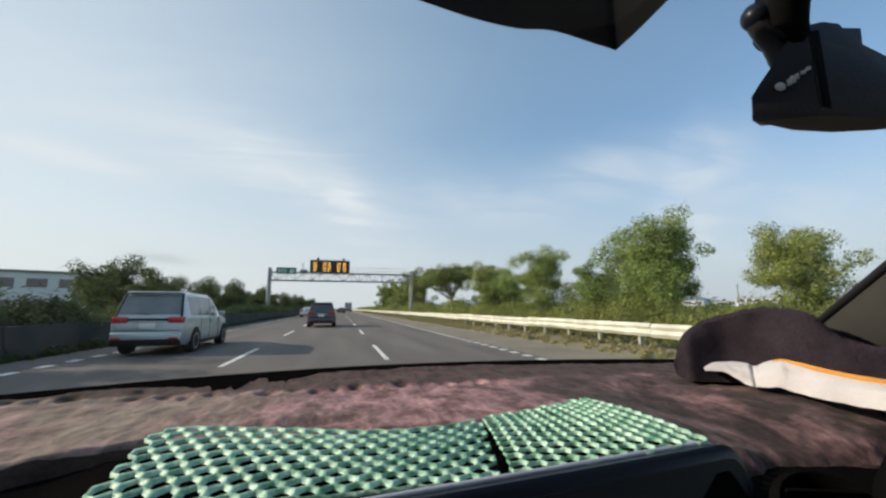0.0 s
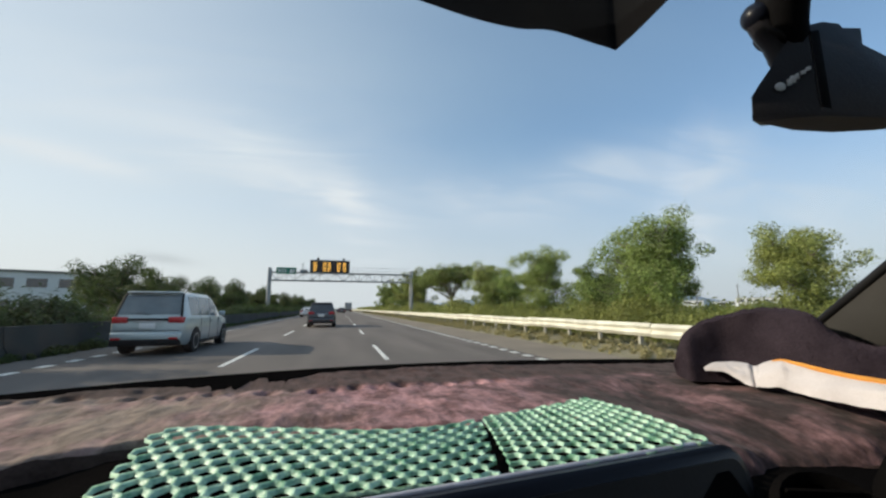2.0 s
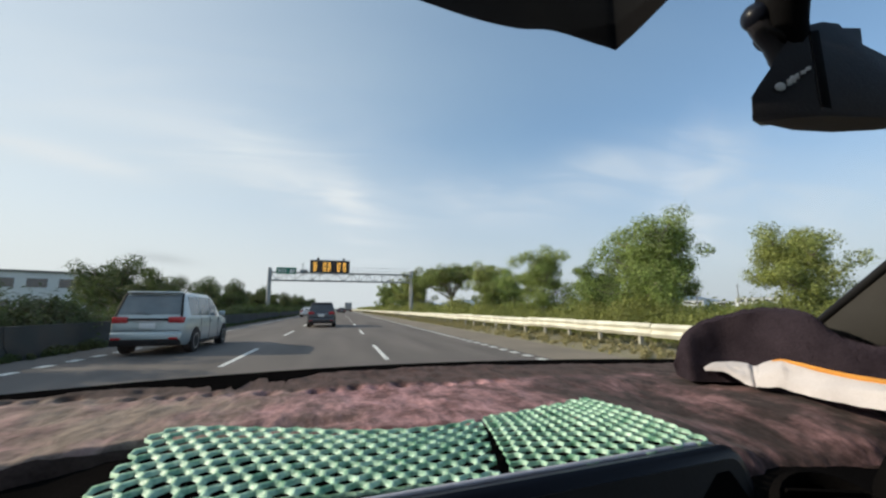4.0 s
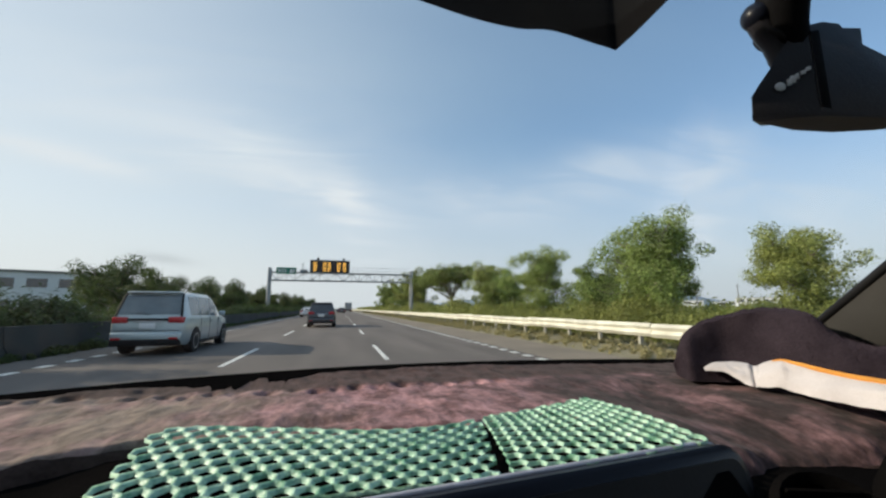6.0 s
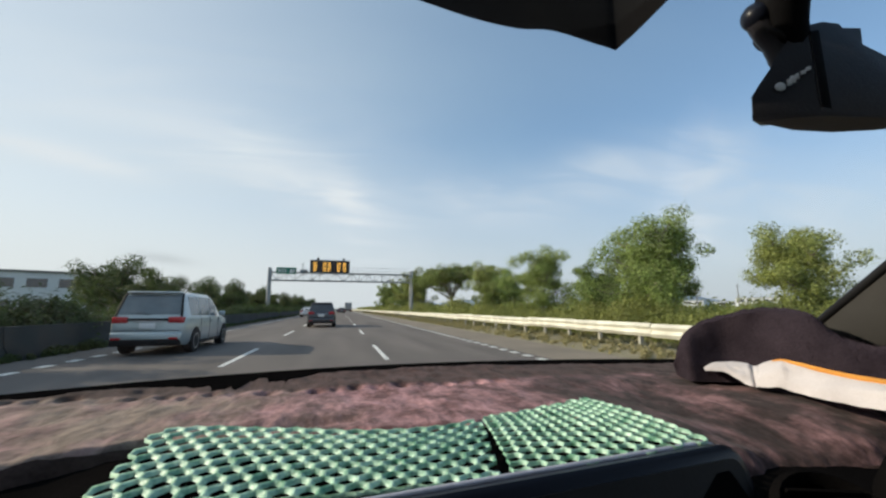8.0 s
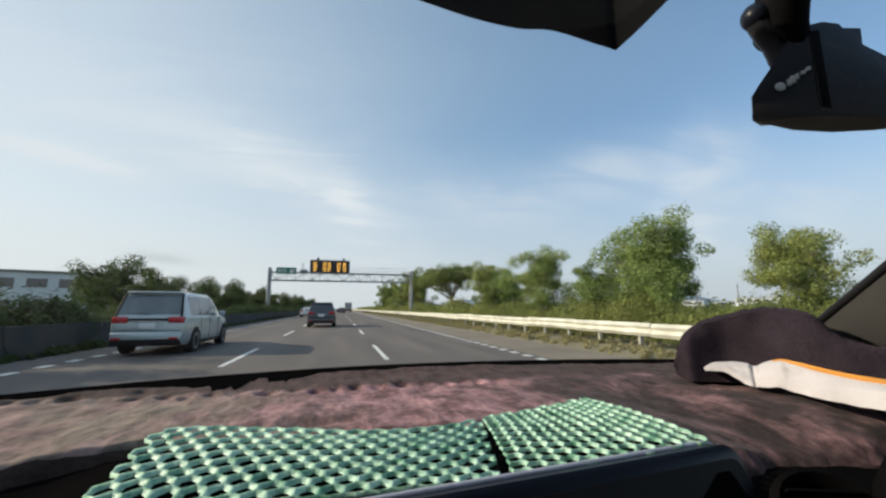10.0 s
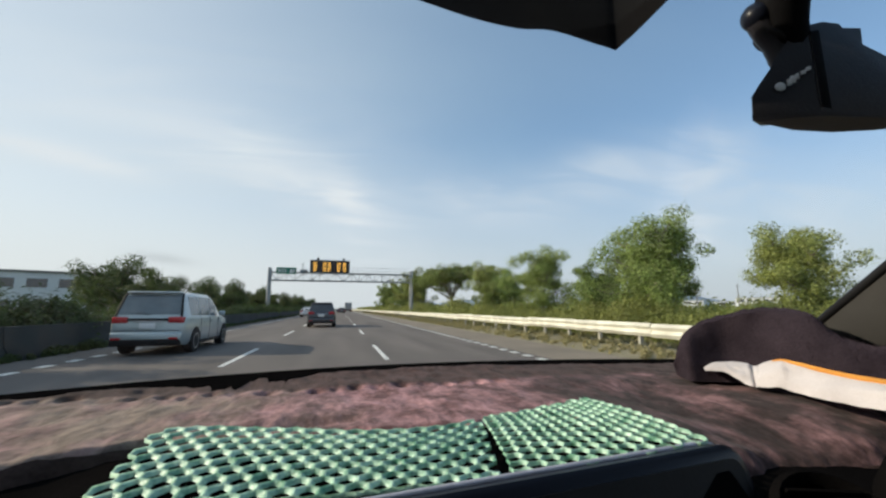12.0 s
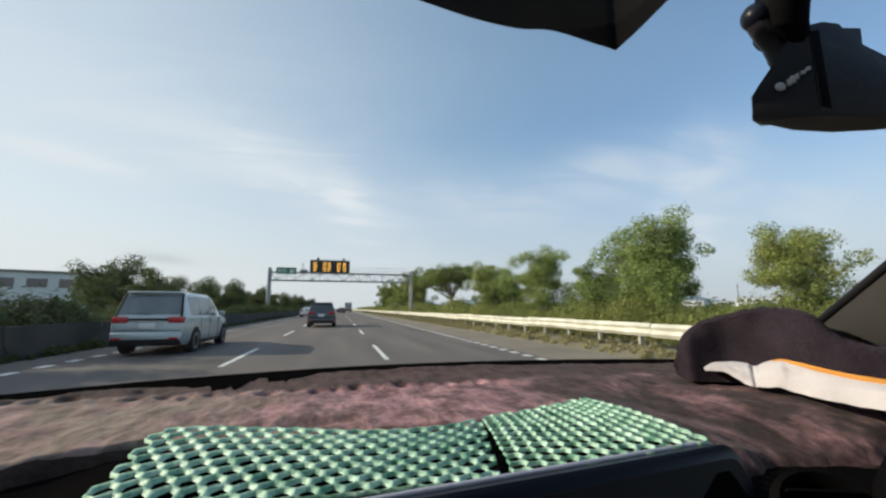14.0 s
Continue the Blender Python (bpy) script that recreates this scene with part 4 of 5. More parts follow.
def car_shell():
    """The plain outside of the car that carries the cabin, so that it stands on its wheels."""
    ob = thing("car_shell", "dark grey outer shell and wheels of the car round the cabin", "car", kind="structure")
    bm = bmesh.new()
    secs = []
    for y, w, z in ((0.98, 0.92, 0.98), (1.25, 0.90, 0.95), (1.60, 0.87, 0.90), (1.90, 0.80, 0.82), (2.02, 0.72, 0.70)):
        secs.append([(-w, y, 0.28), (-w, y, z - 0.14), (-w * 0.88, y, z - 0.02), (0, y, z), (w * 0.88, y, z - 0.02), (w, y, z - 0.14), (w, y, 0.28)])
    loft(bm, secs)
    part("bonnet", bm, GREYPAINT, ob)
    part("front_bumper", box(bmesh.new(), (-0.78, 2.0, 0.26), (0.78, 2.12, 0.60), 0.05), GREYPAINT, ob)
    bm = bmesh.new()
    secs = []
    for y, w, z in ((-1.67, 0.93, 1.12), (-1.95, 0.91, 1.08), (-2.25, 0.88, 1.00), (-2.38, 0.84, 0.78)):
        secs.append([(-w, y, 0.28), (-w, y, z - 0.10), (-w * 0.88, y, z), (w * 0.88, y, z), (w, y, z - 0.10), (w, y, 0.28)])
    loft(bm, secs)
    part("boot", bm, GREYPAINT, ob)
    bm = bmesh.new()
    loft(bm, [[(-w, y, z - 0.035), (-w * 0.86, y, z), (0, y, z + 0.012), (w * 0.86, y, z), (w, y, z - 0.035), (w * 0.9, y, z - 0.04), (-w * 0.9, y, z - 0.04)] for y, w, z in ((-1.70, 0.72, 1.735), (-1.2, 0.75, 1.748), (-0.5, 0.75, 1.750), (-0.06, 0.72, 1.742))])
    part("roof", bm, GREYPAINT, ob)
    bm = bmesh.new()
    loft(bm, [[(-0.88, -1.70, 1.10), (0.88, -1.70, 1.10), (0.86, -1.74, 1.10), (-0.86, -1.74, 1.10)], [(-0.72, -1.68, 1.70), (0.72, -1.68, 1.70), (0.70, -1.715, 1.70), (-0.70, -1.715, 1.70)]])
    part("rear_window", bm, CARGLASS, ob)
    for sgn in (-1, 1):
        for y0, y1 in ((-1.62, -0.62), (-0.60, 0.74)):
            bm = bmesh.new()
            loft(bm, [[(sgn * 0.975, y, 0.30), (sgn * 0.995, y, 0.45), (sgn * 0.995, y, 0.85), (sgn * 0.98, y, 1.05), (sgn * 0.973, y, 1.05), (sgn * 0.973, y, 0.30)] for y in (y0, (y0 + y1) / 2, y1)])
            part("door_skin", bm, GREYPAINT, ob)
            part("door_handle", box(bmesh.new(), (min(sgn * 0.99, sgn * 1.02), y0 + 0.12, 0.88), (max(sgn * 0.99, sgn * 1.02), y0 + 0.30, 0.91), 0.008), GREYPAINT, ob)
    for sgn in (-1, 1):
        for y in (1.42, -1.95):
            m = Matrix.Translation((sgn * 0.84, y, 0.32)) @ pose(0, 0, 0, 0, 90 * sgn, 0)
            wh = part("wheel", lathe(bmesh.new(), [(0.2, -0.11), (0.30, -0.11), (0.32, -0.07), (0.32, 0.09), (0.30, 0.12), (0.2, 0.12)], m, 22), TYRE, ob)
            part("rim", lathe(bmesh.new(), [(0.20, 0.08), (0.20, 0.122), (0.05, 0.11), (0.04, 0.09)], m, 22), RIM, wh)


car_shell()


def windscreen():
    bm = bmesh.new()
    g = []
    for j in range(9):
        f = j / 8
        row = []
        for i in range(17):
            x = -1.0 + 2.0 * i / 16
            yb, zb = screen_edge(x * (1 if x > 0 else 0.9)) + 0.02, EYE - 0.155
            yt, zt = -0.01 - 0.10 * x * x, 1.655 - 0.05 * x * x
            xx = x * (1 - 0.17 * f)
            row.append(bm.verts.new((xx, yb + (yt - yb) * f, zb + (zt - zb) * f + 0.035 * math.sin(math.pi * f))))
        g.append(row)
    for a, b in zip(g, g[1:]):
        for k in range(16):
            bm.faces.new((a[k], a[k + 1], b[k + 1], b[k]))
    bm.normal_update()
    flip = [f for f in bm.faces if f.normal.y > 0]
    bmesh.ops.reverse_faces(bm, faces=flip)
    ob = link("windscreen", bm, GLASS, tidy=False)
    ob.visible_shadow = False
    tagged(ob, "clear raked windscreen glass of the car", "windscreen", kind="structure")


windscreen()


def a_pillar():
    ob = thing("windscreen_pillar", "grey trimmed windscreen pillar with a black rubber seal", "car pillar", kind="structure")
    p0, p1 = np.array(E(0.808, 0.499, -0.028)), np.array(E(0.762, 0.371, 0.062))
    d = p1 - p0
    a, b = p0 - 1.35 * d, p0 + 4.1 * d
    view = (p0 - np.array(E(0, 0, 0))) / np.linalg.norm(p0 - np.array(E(0, 0, 0)))
    side = np.cross(view, d / np.linalg.norm(d))
    side = side if side[2] < 0 else -side
    bm = bmesh.new()
    secs = []
    for k in range(9):
        c = a + (b - a) * k / 8
        secs.append([tuple(c + side * u + view * v) for u, v in ((0.006, 0.012), (0.010, 0.0), (0.05, -0.012), (0.12, -0.004), (0.20, 0.03), (0.20, 0.07), (0.02, 0.05))])
    loft(bm, secs)
    part("trim", bm, PILLAR, ob, "grey fabric pillar trim")
    bm = bmesh.new()
    tube(bm, [a + (0.004, 0, 0), (a + b) / 2 + (0.004, 0, 0), b + (0.004, 0, 0)], 0.0065, 8)
    part("rubber_seal", bm, TRIM, ob, "black rubber seal")


a_pillar()


def left_pillar():
    bm = bmesh.new()
    tube(bm, [(-0.92, 0.62, 1.04), (-0.84, 0.35, 1.33), (-0.74, -0.02, 1.64)], [0.045, 0.04, 0.04], 8)
    ob = link("windscreen_pillar_left", bm, PILLAR)
    tagged(ob, "grey trimmed windscreen pillar on the driver's side", "car pillar", kind="structure")


left_pillar()


def rough(x, y, s, amp):
    return amp * noise.fractal(Vector((x * s, y * s, 0.37)), 0.8, 2.1, 4)


def near_edge(x):
    keys = [(-0.9, 0.345), (-0.30, 0.367), (-0.23, 0.392), (-0.185, 0.428), (-0.16, 0.438), (-0.1, 0.42), (0.1, 0.40), (0.15, 0.395), (0.2, 0.41), (0.28, 0.435), (0.298, 0.41), (0.325, 0.335), (0.35, 0.322), (0.385, 0.315), (0.44, 0.318), (0.50, 0.315), (0.58, 0.305), (0.9, 0.29)]
    return float(np.interp(x, [k[0] for k in keys], [k[1] for k in keys]))


def dashboard():
    ob = thing("dashboard", "black moulded dashboard under the windscreen", "dashboard", kind="structure")
    bm = bmesh.new()
    secs = []
    for i in range(93):
        x = -0.92 + 1.84 * i / 92
        ye = screen_edge(x) + 0.01
        zd = EYE - 0.136 - 0.03 * min(1, max(0, (x - 0.30) / 0.04))
        zt = EYE - 0.136 + 0.0145 * min(1, max(0, (x + 0.21) / 0.05), max(0, (0.33 - x) / 0.03))
        secs.append([(x, ye, EYE - 0.140), (x, ye - 0.010, EYE - 0.120), (x, ye - 0.045, EYE - 0.117), (x, ye - 0.08, EYE - 0.136), (x, 0.62, zd), (x, 0.44, zd), (x, 0.40, zt + zd - EYE + 0.136), (x, 0.255, zt + zd - EYE + 0.132), (x, 0.225, EYE - 0.19), (x, 0.20, EYE - 0.40), (x, 0.30, 0.40), (x, ye, 0.40)])
    loft(bm, secs)
    part("body", bm, DASHBLACK, ob)


dashboard()


def nap(name, ob, n, length, width, mat, parent, keep=None):
    """Short leaning fibres scattered over a mesh's faces, in combed patches."""
    rng = np.random.default_rng(71)
    me = ob.data
    me.calc_loop_triangles()
    tri = np.array([t.vertices[:] for t in me.loop_triangles])
    co = np.array([v.co[:] for v in me.vertices])
    a, b, c = co[tri[:, 0]], co[tri[:, 1]], co[tri[:, 2]]
    nrm = np.cross(b - a, c - a)
    area = np.linalg.norm(nrm, axis=1) + 1e-12
    nrm /= area[:, None]
    w = area * (nrm[:, 2] > -0.2)
    mid = (a + b + c) / 3
    w = w / (0.15 + mid[:, 0] ** 2 + mid[:, 1] ** 2)
    if keep is not None:
        w = w * keep(mid)
    i = rng.choice(len(tri), n, p=w / w.sum())
    r1, r2 = rng.random((n, 1)), rng.random((n, 1))
    flip = (r1 + r2) > 1
    r1, r2 = np.where(flip, 1 - r1, r1), np.where(flip, 1 - r2, r2)
    p = a[i] + (b - a)[i] * r1 + (c - a)[i] * r2
    comb = np.stack([np.sin(p[:, 0] * 19 + 3 * np.sin(p[:, 1] * 13)), np.cos(p[:, 1] * 23 + 2 * np.sin(p[:, 0] * 17)), 0 * p[:, 0]], 1)
    d = nrm[i] * 0.8 + comb * 0.55 + rng.normal(size=(n, 3)) * 0.35
    d /= np.linalg.norm(d, axis=1)[:, None]
    s = np.cross(d, rng.normal(size=(n, 3)))
    s /= np.linalg.norm(s, axis=1)[:, None] + 1e-9
    ln = length * (0.5 + rng.random((n, 1)))
    v = np.stack([p - s * width * 0.5, p + s * width * 0.5, p + d * ln], 1).reshape(-1, 3)
    return tagged(raw(name, v, [(3 * k, 3 * k + 1, 3 * k + 2) for k in range(n)], mat, parent), kind="stuff")


def dash_cover():
    """The plush cover on the dashboard, with folds and worn nap."""
    nx, ny = 420, 170
    vs, fs = [], []
    for layer in (0, 1):
        for j in range(ny):
            for i in range(nx):
                x = -0.88 + 1.76 * i / (nx - 1)
                far = screen_edge(x) - 0.050 - (0.014 if x < 0 else 0.0) * max(0, min(1, -x / 0.25)) * (0.6 + 0.4 * math.sin(26 * x)) - rough(x, 1, 30, 0.012)
                notch = 0.105 * math.exp(-((x + 0.135) / 0.070) ** 2) * (0.7 + 1.0 * noise.fractal(Vector((x * 38, 0.5, 1.0)), 0.6, 2.0, 4))
                near = near_edge(x) + rough(x, 3, 18, 0.008)
                f = j / (ny - 1)
                y = near + (far - near) * f - notch * f ** 5
                z = -0.122 + rough(x, y * 1.5, 5, 0.004) + rough(x + 5, y, 14, 0.0012)
                z += rough(x + 2, y * 0.45, 42, 0.0018) - 0.0030 * max(0, noise.noise(Vector((x * 34, y * 17, 4.1))) - 0.25)
                z += 0.005 * math.exp(-((f - 0.93) / 0.06) ** 2) * (0.6 + 0.6 * math.sin(9 * x))
                # pulled-in stitches along the far seam, a fold behind the mat and a hollow beside it, shaped to shade
                # the right
                k = (x + 0.006 * math.sin(31 * x)) / 0.034
                z -= 0.0135 * math.exp(-(((k - round(k)) * 0.034) / 0.0085) ** 2 - ((y - 0.645 - 0.006 * math.sin(round(k) * 2.3)) / 0.012) ** 2) * (0.35 + 0.65 * math.sin(round(k) * 1.7) ** 2) * (x < 0.30)
                z -= 0.010 * math.exp(-((x + 0.03) / 0.055) ** 2 - ((y - 0.475 - 0.12 * x) / 0.014) ** 2)
                z -= 0.022 * math.exp(-((x - 0.47) / 0.085) ** 2) * max(0, min(1, (0.60 - y) / 0.15))
                z -= 0.032 * max(0, 1 - f / 0.065) ** 2 + 0.022 * max(0, 1 - f / 0.30) ** 2 * max(0, min(1, (x - 0.33) / 0.06))
                z -= 0.012 * max(0, (f - 0.965) / 0.035)
                if layer:
                    z -= 0.006
                vs.append(E(x, y, z))
    n = nx * ny
    for j in range(ny - 1):
        for i in range(nx - 1):
            q = (j * nx + i, j * nx + i + 1, (j + 1) * nx + i + 1, (j + 1) * nx + i)
            fs.append(q)
            fs.append(tuple(n + k for k in reversed(q)))
    rim = [i for i in range(nx)] + [j * nx + nx - 1 for j in range(1, ny)] + [(ny - 1) * nx + i for i in range(nx - 2, -1, -1)] + [j * nx for j in range(ny - 2, 0, -1)]
    for a, b in zip(rim, rim[1:] + rim[:1]):
        fs.append((b, a, a + n, b + n))
    ob = thing("dashboard_cover", "worn reddish-brown plush dashboard cover with folds", "dashboard cover")
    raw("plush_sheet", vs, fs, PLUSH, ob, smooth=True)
    # a dark strip over the near edge, with an uneven inner line
    bm = bmesh.new()
    secs = []
    for i in range(0, nx, 2):
        top = 7 + round(5 * noise.noise(Vector((i * 0.11, 0.3, 0.0)))) if i < 0.66 * nx else 3
        rows = [0, 0.25 * top, 0.5 * top, 0.75 * top, top]
        line = [np.array(vs[int(r) * nx + i]) + (0, -0.0022, 0.0016 if r < top else 0.0004) for r in rows]
        secs.append([tuple(v) for v in line] + [tuple(v + (0, 0.002, -0.004)) for v in reversed(line)])
    loft(bm, secs)
    part("near_strip", bm, HEM, ob, "dark strip along the near edge")
    hem = [np.array(vs[(ny - 1) * nx + i]) + (0, 0.001, -0.003) for i in range(0, nx, 3)]
    part("far_hem", tube(bmesh.new(), hem, 0.0045, 8), HEM, ob, "dark stitched hem")


dash_cover()


def mesh_mat(label, quad, nu, nv, lift, seed, bow=0.0, swap=False, thin=1.0):
    """A foam net: staggered six-sided cells, each with a hole, between thick rounded strands."""
    rng = random.Random(seed)
    A, B, C, D = [np.array(c, float) for c in quad]
    tall = 0.0008
    verts, faces, found, edges = [], [], {}, {}

    def at(u, v, h):
        if swap:
            u, v = v, u
        u, v = max(0, u), max(0, v)
        p = (A * (1 - u) + B * u) * (1 - v) + (D * (1 - u) + C * u) * v
        p[1] -= bow * v * math.sin(math.pi * u ** 1.8)
        wob = 0.0016 * noise.noise(Vector((u * 7, v * 6, seed)))
        return E(p[0] + wob, p[1] + wob, p[2] + h + lift(u, v) + 0.002 * noise.noise(Vector((u * 4, v * 4, seed + 3.0))))

    def vert(key, u, v, h):
        if key not in found:
            found[key] = len(verts)
            verts.append(at(u, v, h + rng.uniform(-0.0003, 0.0003)))
        return found[key]
    # the cell's outline in half steps: across, along, push
    ring = [(-1, -1, 0.32), (0, -1, -0.32), (1, -1, 0.32), (1, 0, 0), (1, 1, -0.32), (0, 1, 0.32), (-1, 1, -0.32), (-1, 0, 0)]
    for j in range(nv):
        for i in range(nu - j % 2):
            ci, cj = 2 * i + 1 + j % 2, 2 * j + 1
            fat = thin * rng.uniform(0.92, 1.08)
            loops = []
            for k, (f, h) in enumerate(((0, 1.2), (0.4, 0.80), (0.8, -0.5), (1.0, -1.7))):
                row = []
                for q, (a, b, push) in enumerate(ring):
                    node = abs(b) == 1
                    u = (ci + a * (1 - f * fat * (0.42 if node else 0.35))) / (2 * nu)
                    v = (cj + (b + push) * (1 - f * fat * 0.21)) / (2 * nv)
                    top = tall * (h + ((1.3, 0.5)[k] if node and k < 2 else 0.0))
                    row.append(vert((ci + a, cj + b) if k == 0 else (ci, cj, k, q), u, v, top))
                loops.append(row)
            for r0, r1 in zip(loops, loops[1:]):
                for q in range(8):
                    faces.append((r0[q], r0[(q + 1) % 8], r1[(q + 1) % 8], r1[q]))
            for q in range(8):
                e = (loops[0][q], loops[0][(q + 1) % 8])
                edges[e] = 1
    for a, b in list(edges):
        if (b, a) not in edges:
            for q in (a, b):
                if ("foot", q) not in found:
                    found["foot", q] = len(verts)
                    verts.append(tuple(np.array(verts[q]) - (0, 0, 4.2 * tall)))
            faces.append((b, a, found["foot", a], found["foot", b]))
    return tagged(raw("anti_slip_mat", verts, faces, MINT, smooth=True), label, "mat", "anti-slip mats")


mesh_mat("mint-green open-weave foam anti-slip mat lying on the dashboard",
         [(-0.1440, 0.2680, -0.116), (0.1120, 0.2620, -0.116), (0.1506, 0.4087, -0.116), (-0.1653, 0.4498, -0.116)], 17, 10, lambda u, v: 0.002 * math.sin(math.pi * u), 1, 0.036)
mesh_mat("mint-green open-weave foam anti-slip mat, turned, with close raised ribs",
         [(0.1206, 0.2603, -0.116), (0.3086, 0.2780, -0.111), (0.3153, 0.4624, -0.116), (0.1517, 0.4084, -0.116)], 12, 13, lambda u, v: 0.003 * math.sin(math.pi * v), 2, 0.0, True, 0.66)


def display():
    ob = thing("display_screen", "black car display with a rounded bezel, seen from above", "display")
    q0, q1 = np.array(E(-0.05, 0.238, -0.112)), np.array(E(0.326, 0.276, -0.112))
    ax = (q1 - q0) / np.linalg.norm(q1 - q0)
    dn = np.array([0.0, -0.28, -0.96])
    dn = dn - ax * dn.dot(ax)
    dn /= np.linalg.norm(dn)
    nr = np.cross(ax, dn)
    L_, H_, r = float(np.linalg.norm(q1 - q0)), 0.17, 0.022

    def outline(inset):
        pts = []
        for cx, cy, a0 in ((L_ - r, r, -90), (L_ - r, H_ - r, 0), (r, H_ - r, 90), (r, r, 180)):
            for k in range(7):
                a = radians(a0 + 15 * k)
                pts.append((cx + (r - inset) * math.cos(a), cy + (r - inset) * math.sin(a)))
        return pts

    def ring(inset, depth):
        return [tuple(q0 + ax * u + dn * v + nr * depth) for u, v in outline(inset)]
    bm = bmesh.new()
    loft(bm, [ring(0.004, -0.011), ring(0.0, -0.008), ring(0.0, 0.006), ring(0.004, 0.010)])
    part("housing", bm, GLOSSBLACK, ob)
    bm = bmesh.new()
    loft(bm, [ring(0.010, 0.0095), ring(0.010, 0.0115)])
    part("panel", bm, SCREEN, ob, "dark glass panel")
    # pale strip added for the sky's highlight along the bezel's top edge
    rim = [q0 + ax * u + dn * (v - 0.0008) + nr * 0.007 for u, v in [(0.012, 0.0)] + [(L_ * k / 12, 0.0) for k in range(1, 12)] + [(L_ - r + r * math.sin(a), r - r * math.cos(a)) for a in (0.0, 0.4, 0.8)]]
    part("edge_highlight", tube(bmesh.new(), rim, [0.0024] * (len(rim) - 3) + [0.0022, 0.0018, 0.0010], 8), EDGE_HIGHLIGHT, ob, "pale strip for the edge's highlight")
    bm = bmesh.new()
    loft(bm, [ring(0.010, -0.0105), ring(0.010, -0.0125)])
    part("back_panel", bm, TRIM, ob)


display()


def vent(at, r, tilt):
    ob = thing("air_vent", "round black air vent with a dull rim in the dashboard", "air vent", group="air vents")
    m = Matrix.Translation(E(*at)) @ pose(0, 0, 0, *tilt)
    bm = bmesh.new()
    prof = [(r * 0.80, -0.02), (r * 0.82, 0.004), (r * 0.90, 0.010), (r, 0.006), (r * 1.02, -0.02)]
    part("rim", lathe(bm, prof, m, 28), DASHBLACK, ob, "dull black rim")
    for k in range(-2, 3):
        w = math.sqrt(max(0.05, 1 - (k / 3) ** 2)) * r * 0.8
        part("slat", box(bmesh.new(), (-w, k * r * 0.28 - 0.001, 0.0045), (w, k * r * 0.28 + 0.001, 0.011), 0.0, m), DASHBLACK, ob)


vent((0.352, 0.215, -0.158), 0.045, (35, 0, -20))
vent((0.475, 0.21, -0.15), 0.045, (35, 0, -35))


def cloth():
    """A dark fleece bundle with a white, orange-bound towel folded out in front of it."""
    low = [(0.5763, 0.5163, -0.0991), (0.583, 0.5071, -0.098), (0.5907, 0.4964, -0.0988), (0.5968, 0.4837, -0.1053), (0.6009, 0.4687, -0.1137), (0.6041, 0.458, -0.1147), (0.6059, 0.4479, -0.114), (0.6072, 0.4286, -0.1098), (0.6079, 0.4136, -0.1123), (0.5989, 0.3756, -0.1141), (0.5946, 0.3444, -0.1137), (0.5956, 0.3108, -0.1134), (0.6096, 0.2624, -0.1139)]
    upp = [(0.602, 0.5386, -0.0979), (0.6094, 0.5285, -0.0894), (0.6177, 0.5172, -0.0874), (0.6246, 0.5033, -0.0849), (0.6297, 0.4871, -0.0853), (0.633, 0.4761, -0.0886), (0.6354, 0.4652, -0.0821), (0.6373, 0.4449, -0.0752), (0.6384, 0.4293, -0.0768), (0.6299, 0.3902, -0.0811), (0.626, 0.3581, -0.0839), (0.6275, 0.3231, -0.0854), (0.6423, 0.2723, -0.0883)]
    foot = [(0.593, 0.5873, -0.119), (0.5851, 0.571, -0.119), (0.5695, 0.5385, -0.119), (0.5879, 0.5282, -0.119), (0.6199, 0.5145, -0.119), (0.6354, 0.4888, -0.119), (0.6494, 0.4728, -0.119), (0.6569, 0.4375, -0.119), (0.6507, 0.4045, -0.119), (0.6479, 0.383, -0.119), (0.6459, 0.3634, -0.119), (0.6471, 0.344, -0.119), (0.648, 0.3269, -0.119), (0.6635, 0.2735, -0.119)]
    top = [(0.587, 0.5868, -0.1029), (0.5932, 0.5805, -0.0685), (0.6036, 0.5697, -0.0443), (0.6265, 0.56, -0.0285), (0.6603, 0.5441, -0.0184), (0.6774, 0.5161, -0.0091), (0.6924, 0.4986, -0.0052), (0.7008, 0.4618, -0.0076), (0.6948, 0.4283, -0.0156), (0.6915, 0.4075, -0.0337), (0.6894, 0.3882, -0.0442), (0.6905, 0.3689, -0.0539), (0.6918, 0.3511, -0.055), (0.7088, 0.2948, -0.0549)]
    away = np.array([0.80, 0.60, 0.0])
    bm = bmesh.new()
    n, secs = 72, []
    for k in range(n + 1):
        s = k / n
        a, b = spline(low, s), spline(upp, s)
        row = []
        for j in range(11):
            f = j / 10
            p = a + (b - a) * f
            swell = math.sin(math.pi * f) * (0.007 + rough(s * 2, f, 4, 0.004)) - 0.006 * math.exp(-((s - 0.42 + 0.05 * f) / 0.018) ** 2)
            p = p - away * swell + np.array([0, 0, 0.4 * swell + rough(s * 2, f * 0.6, 6, 0.0012)])
            row.append(tuple(E(*p)))
        for j in range(5):
            p = b + (a - b) * (j + 0.5) / 5 + away * (0.020 - 0.004 * j)
            row.append(tuple(E(*p)))
        secs.append(row)
    loft(bm, secs)
    towel = link("folded_towel", bm, TOWEL)
    tagged(towel, "crumpled white towel with an orange edge on the dashboard", "towel")
    bm = bmesh.new()
    secs = []
    for k in range(41):
        s = 0.545 + 0.455 * k / 40
        p, w = spline(upp, s) - away * 0.004, 0.72 * min(1, 0.25 + k / 22)
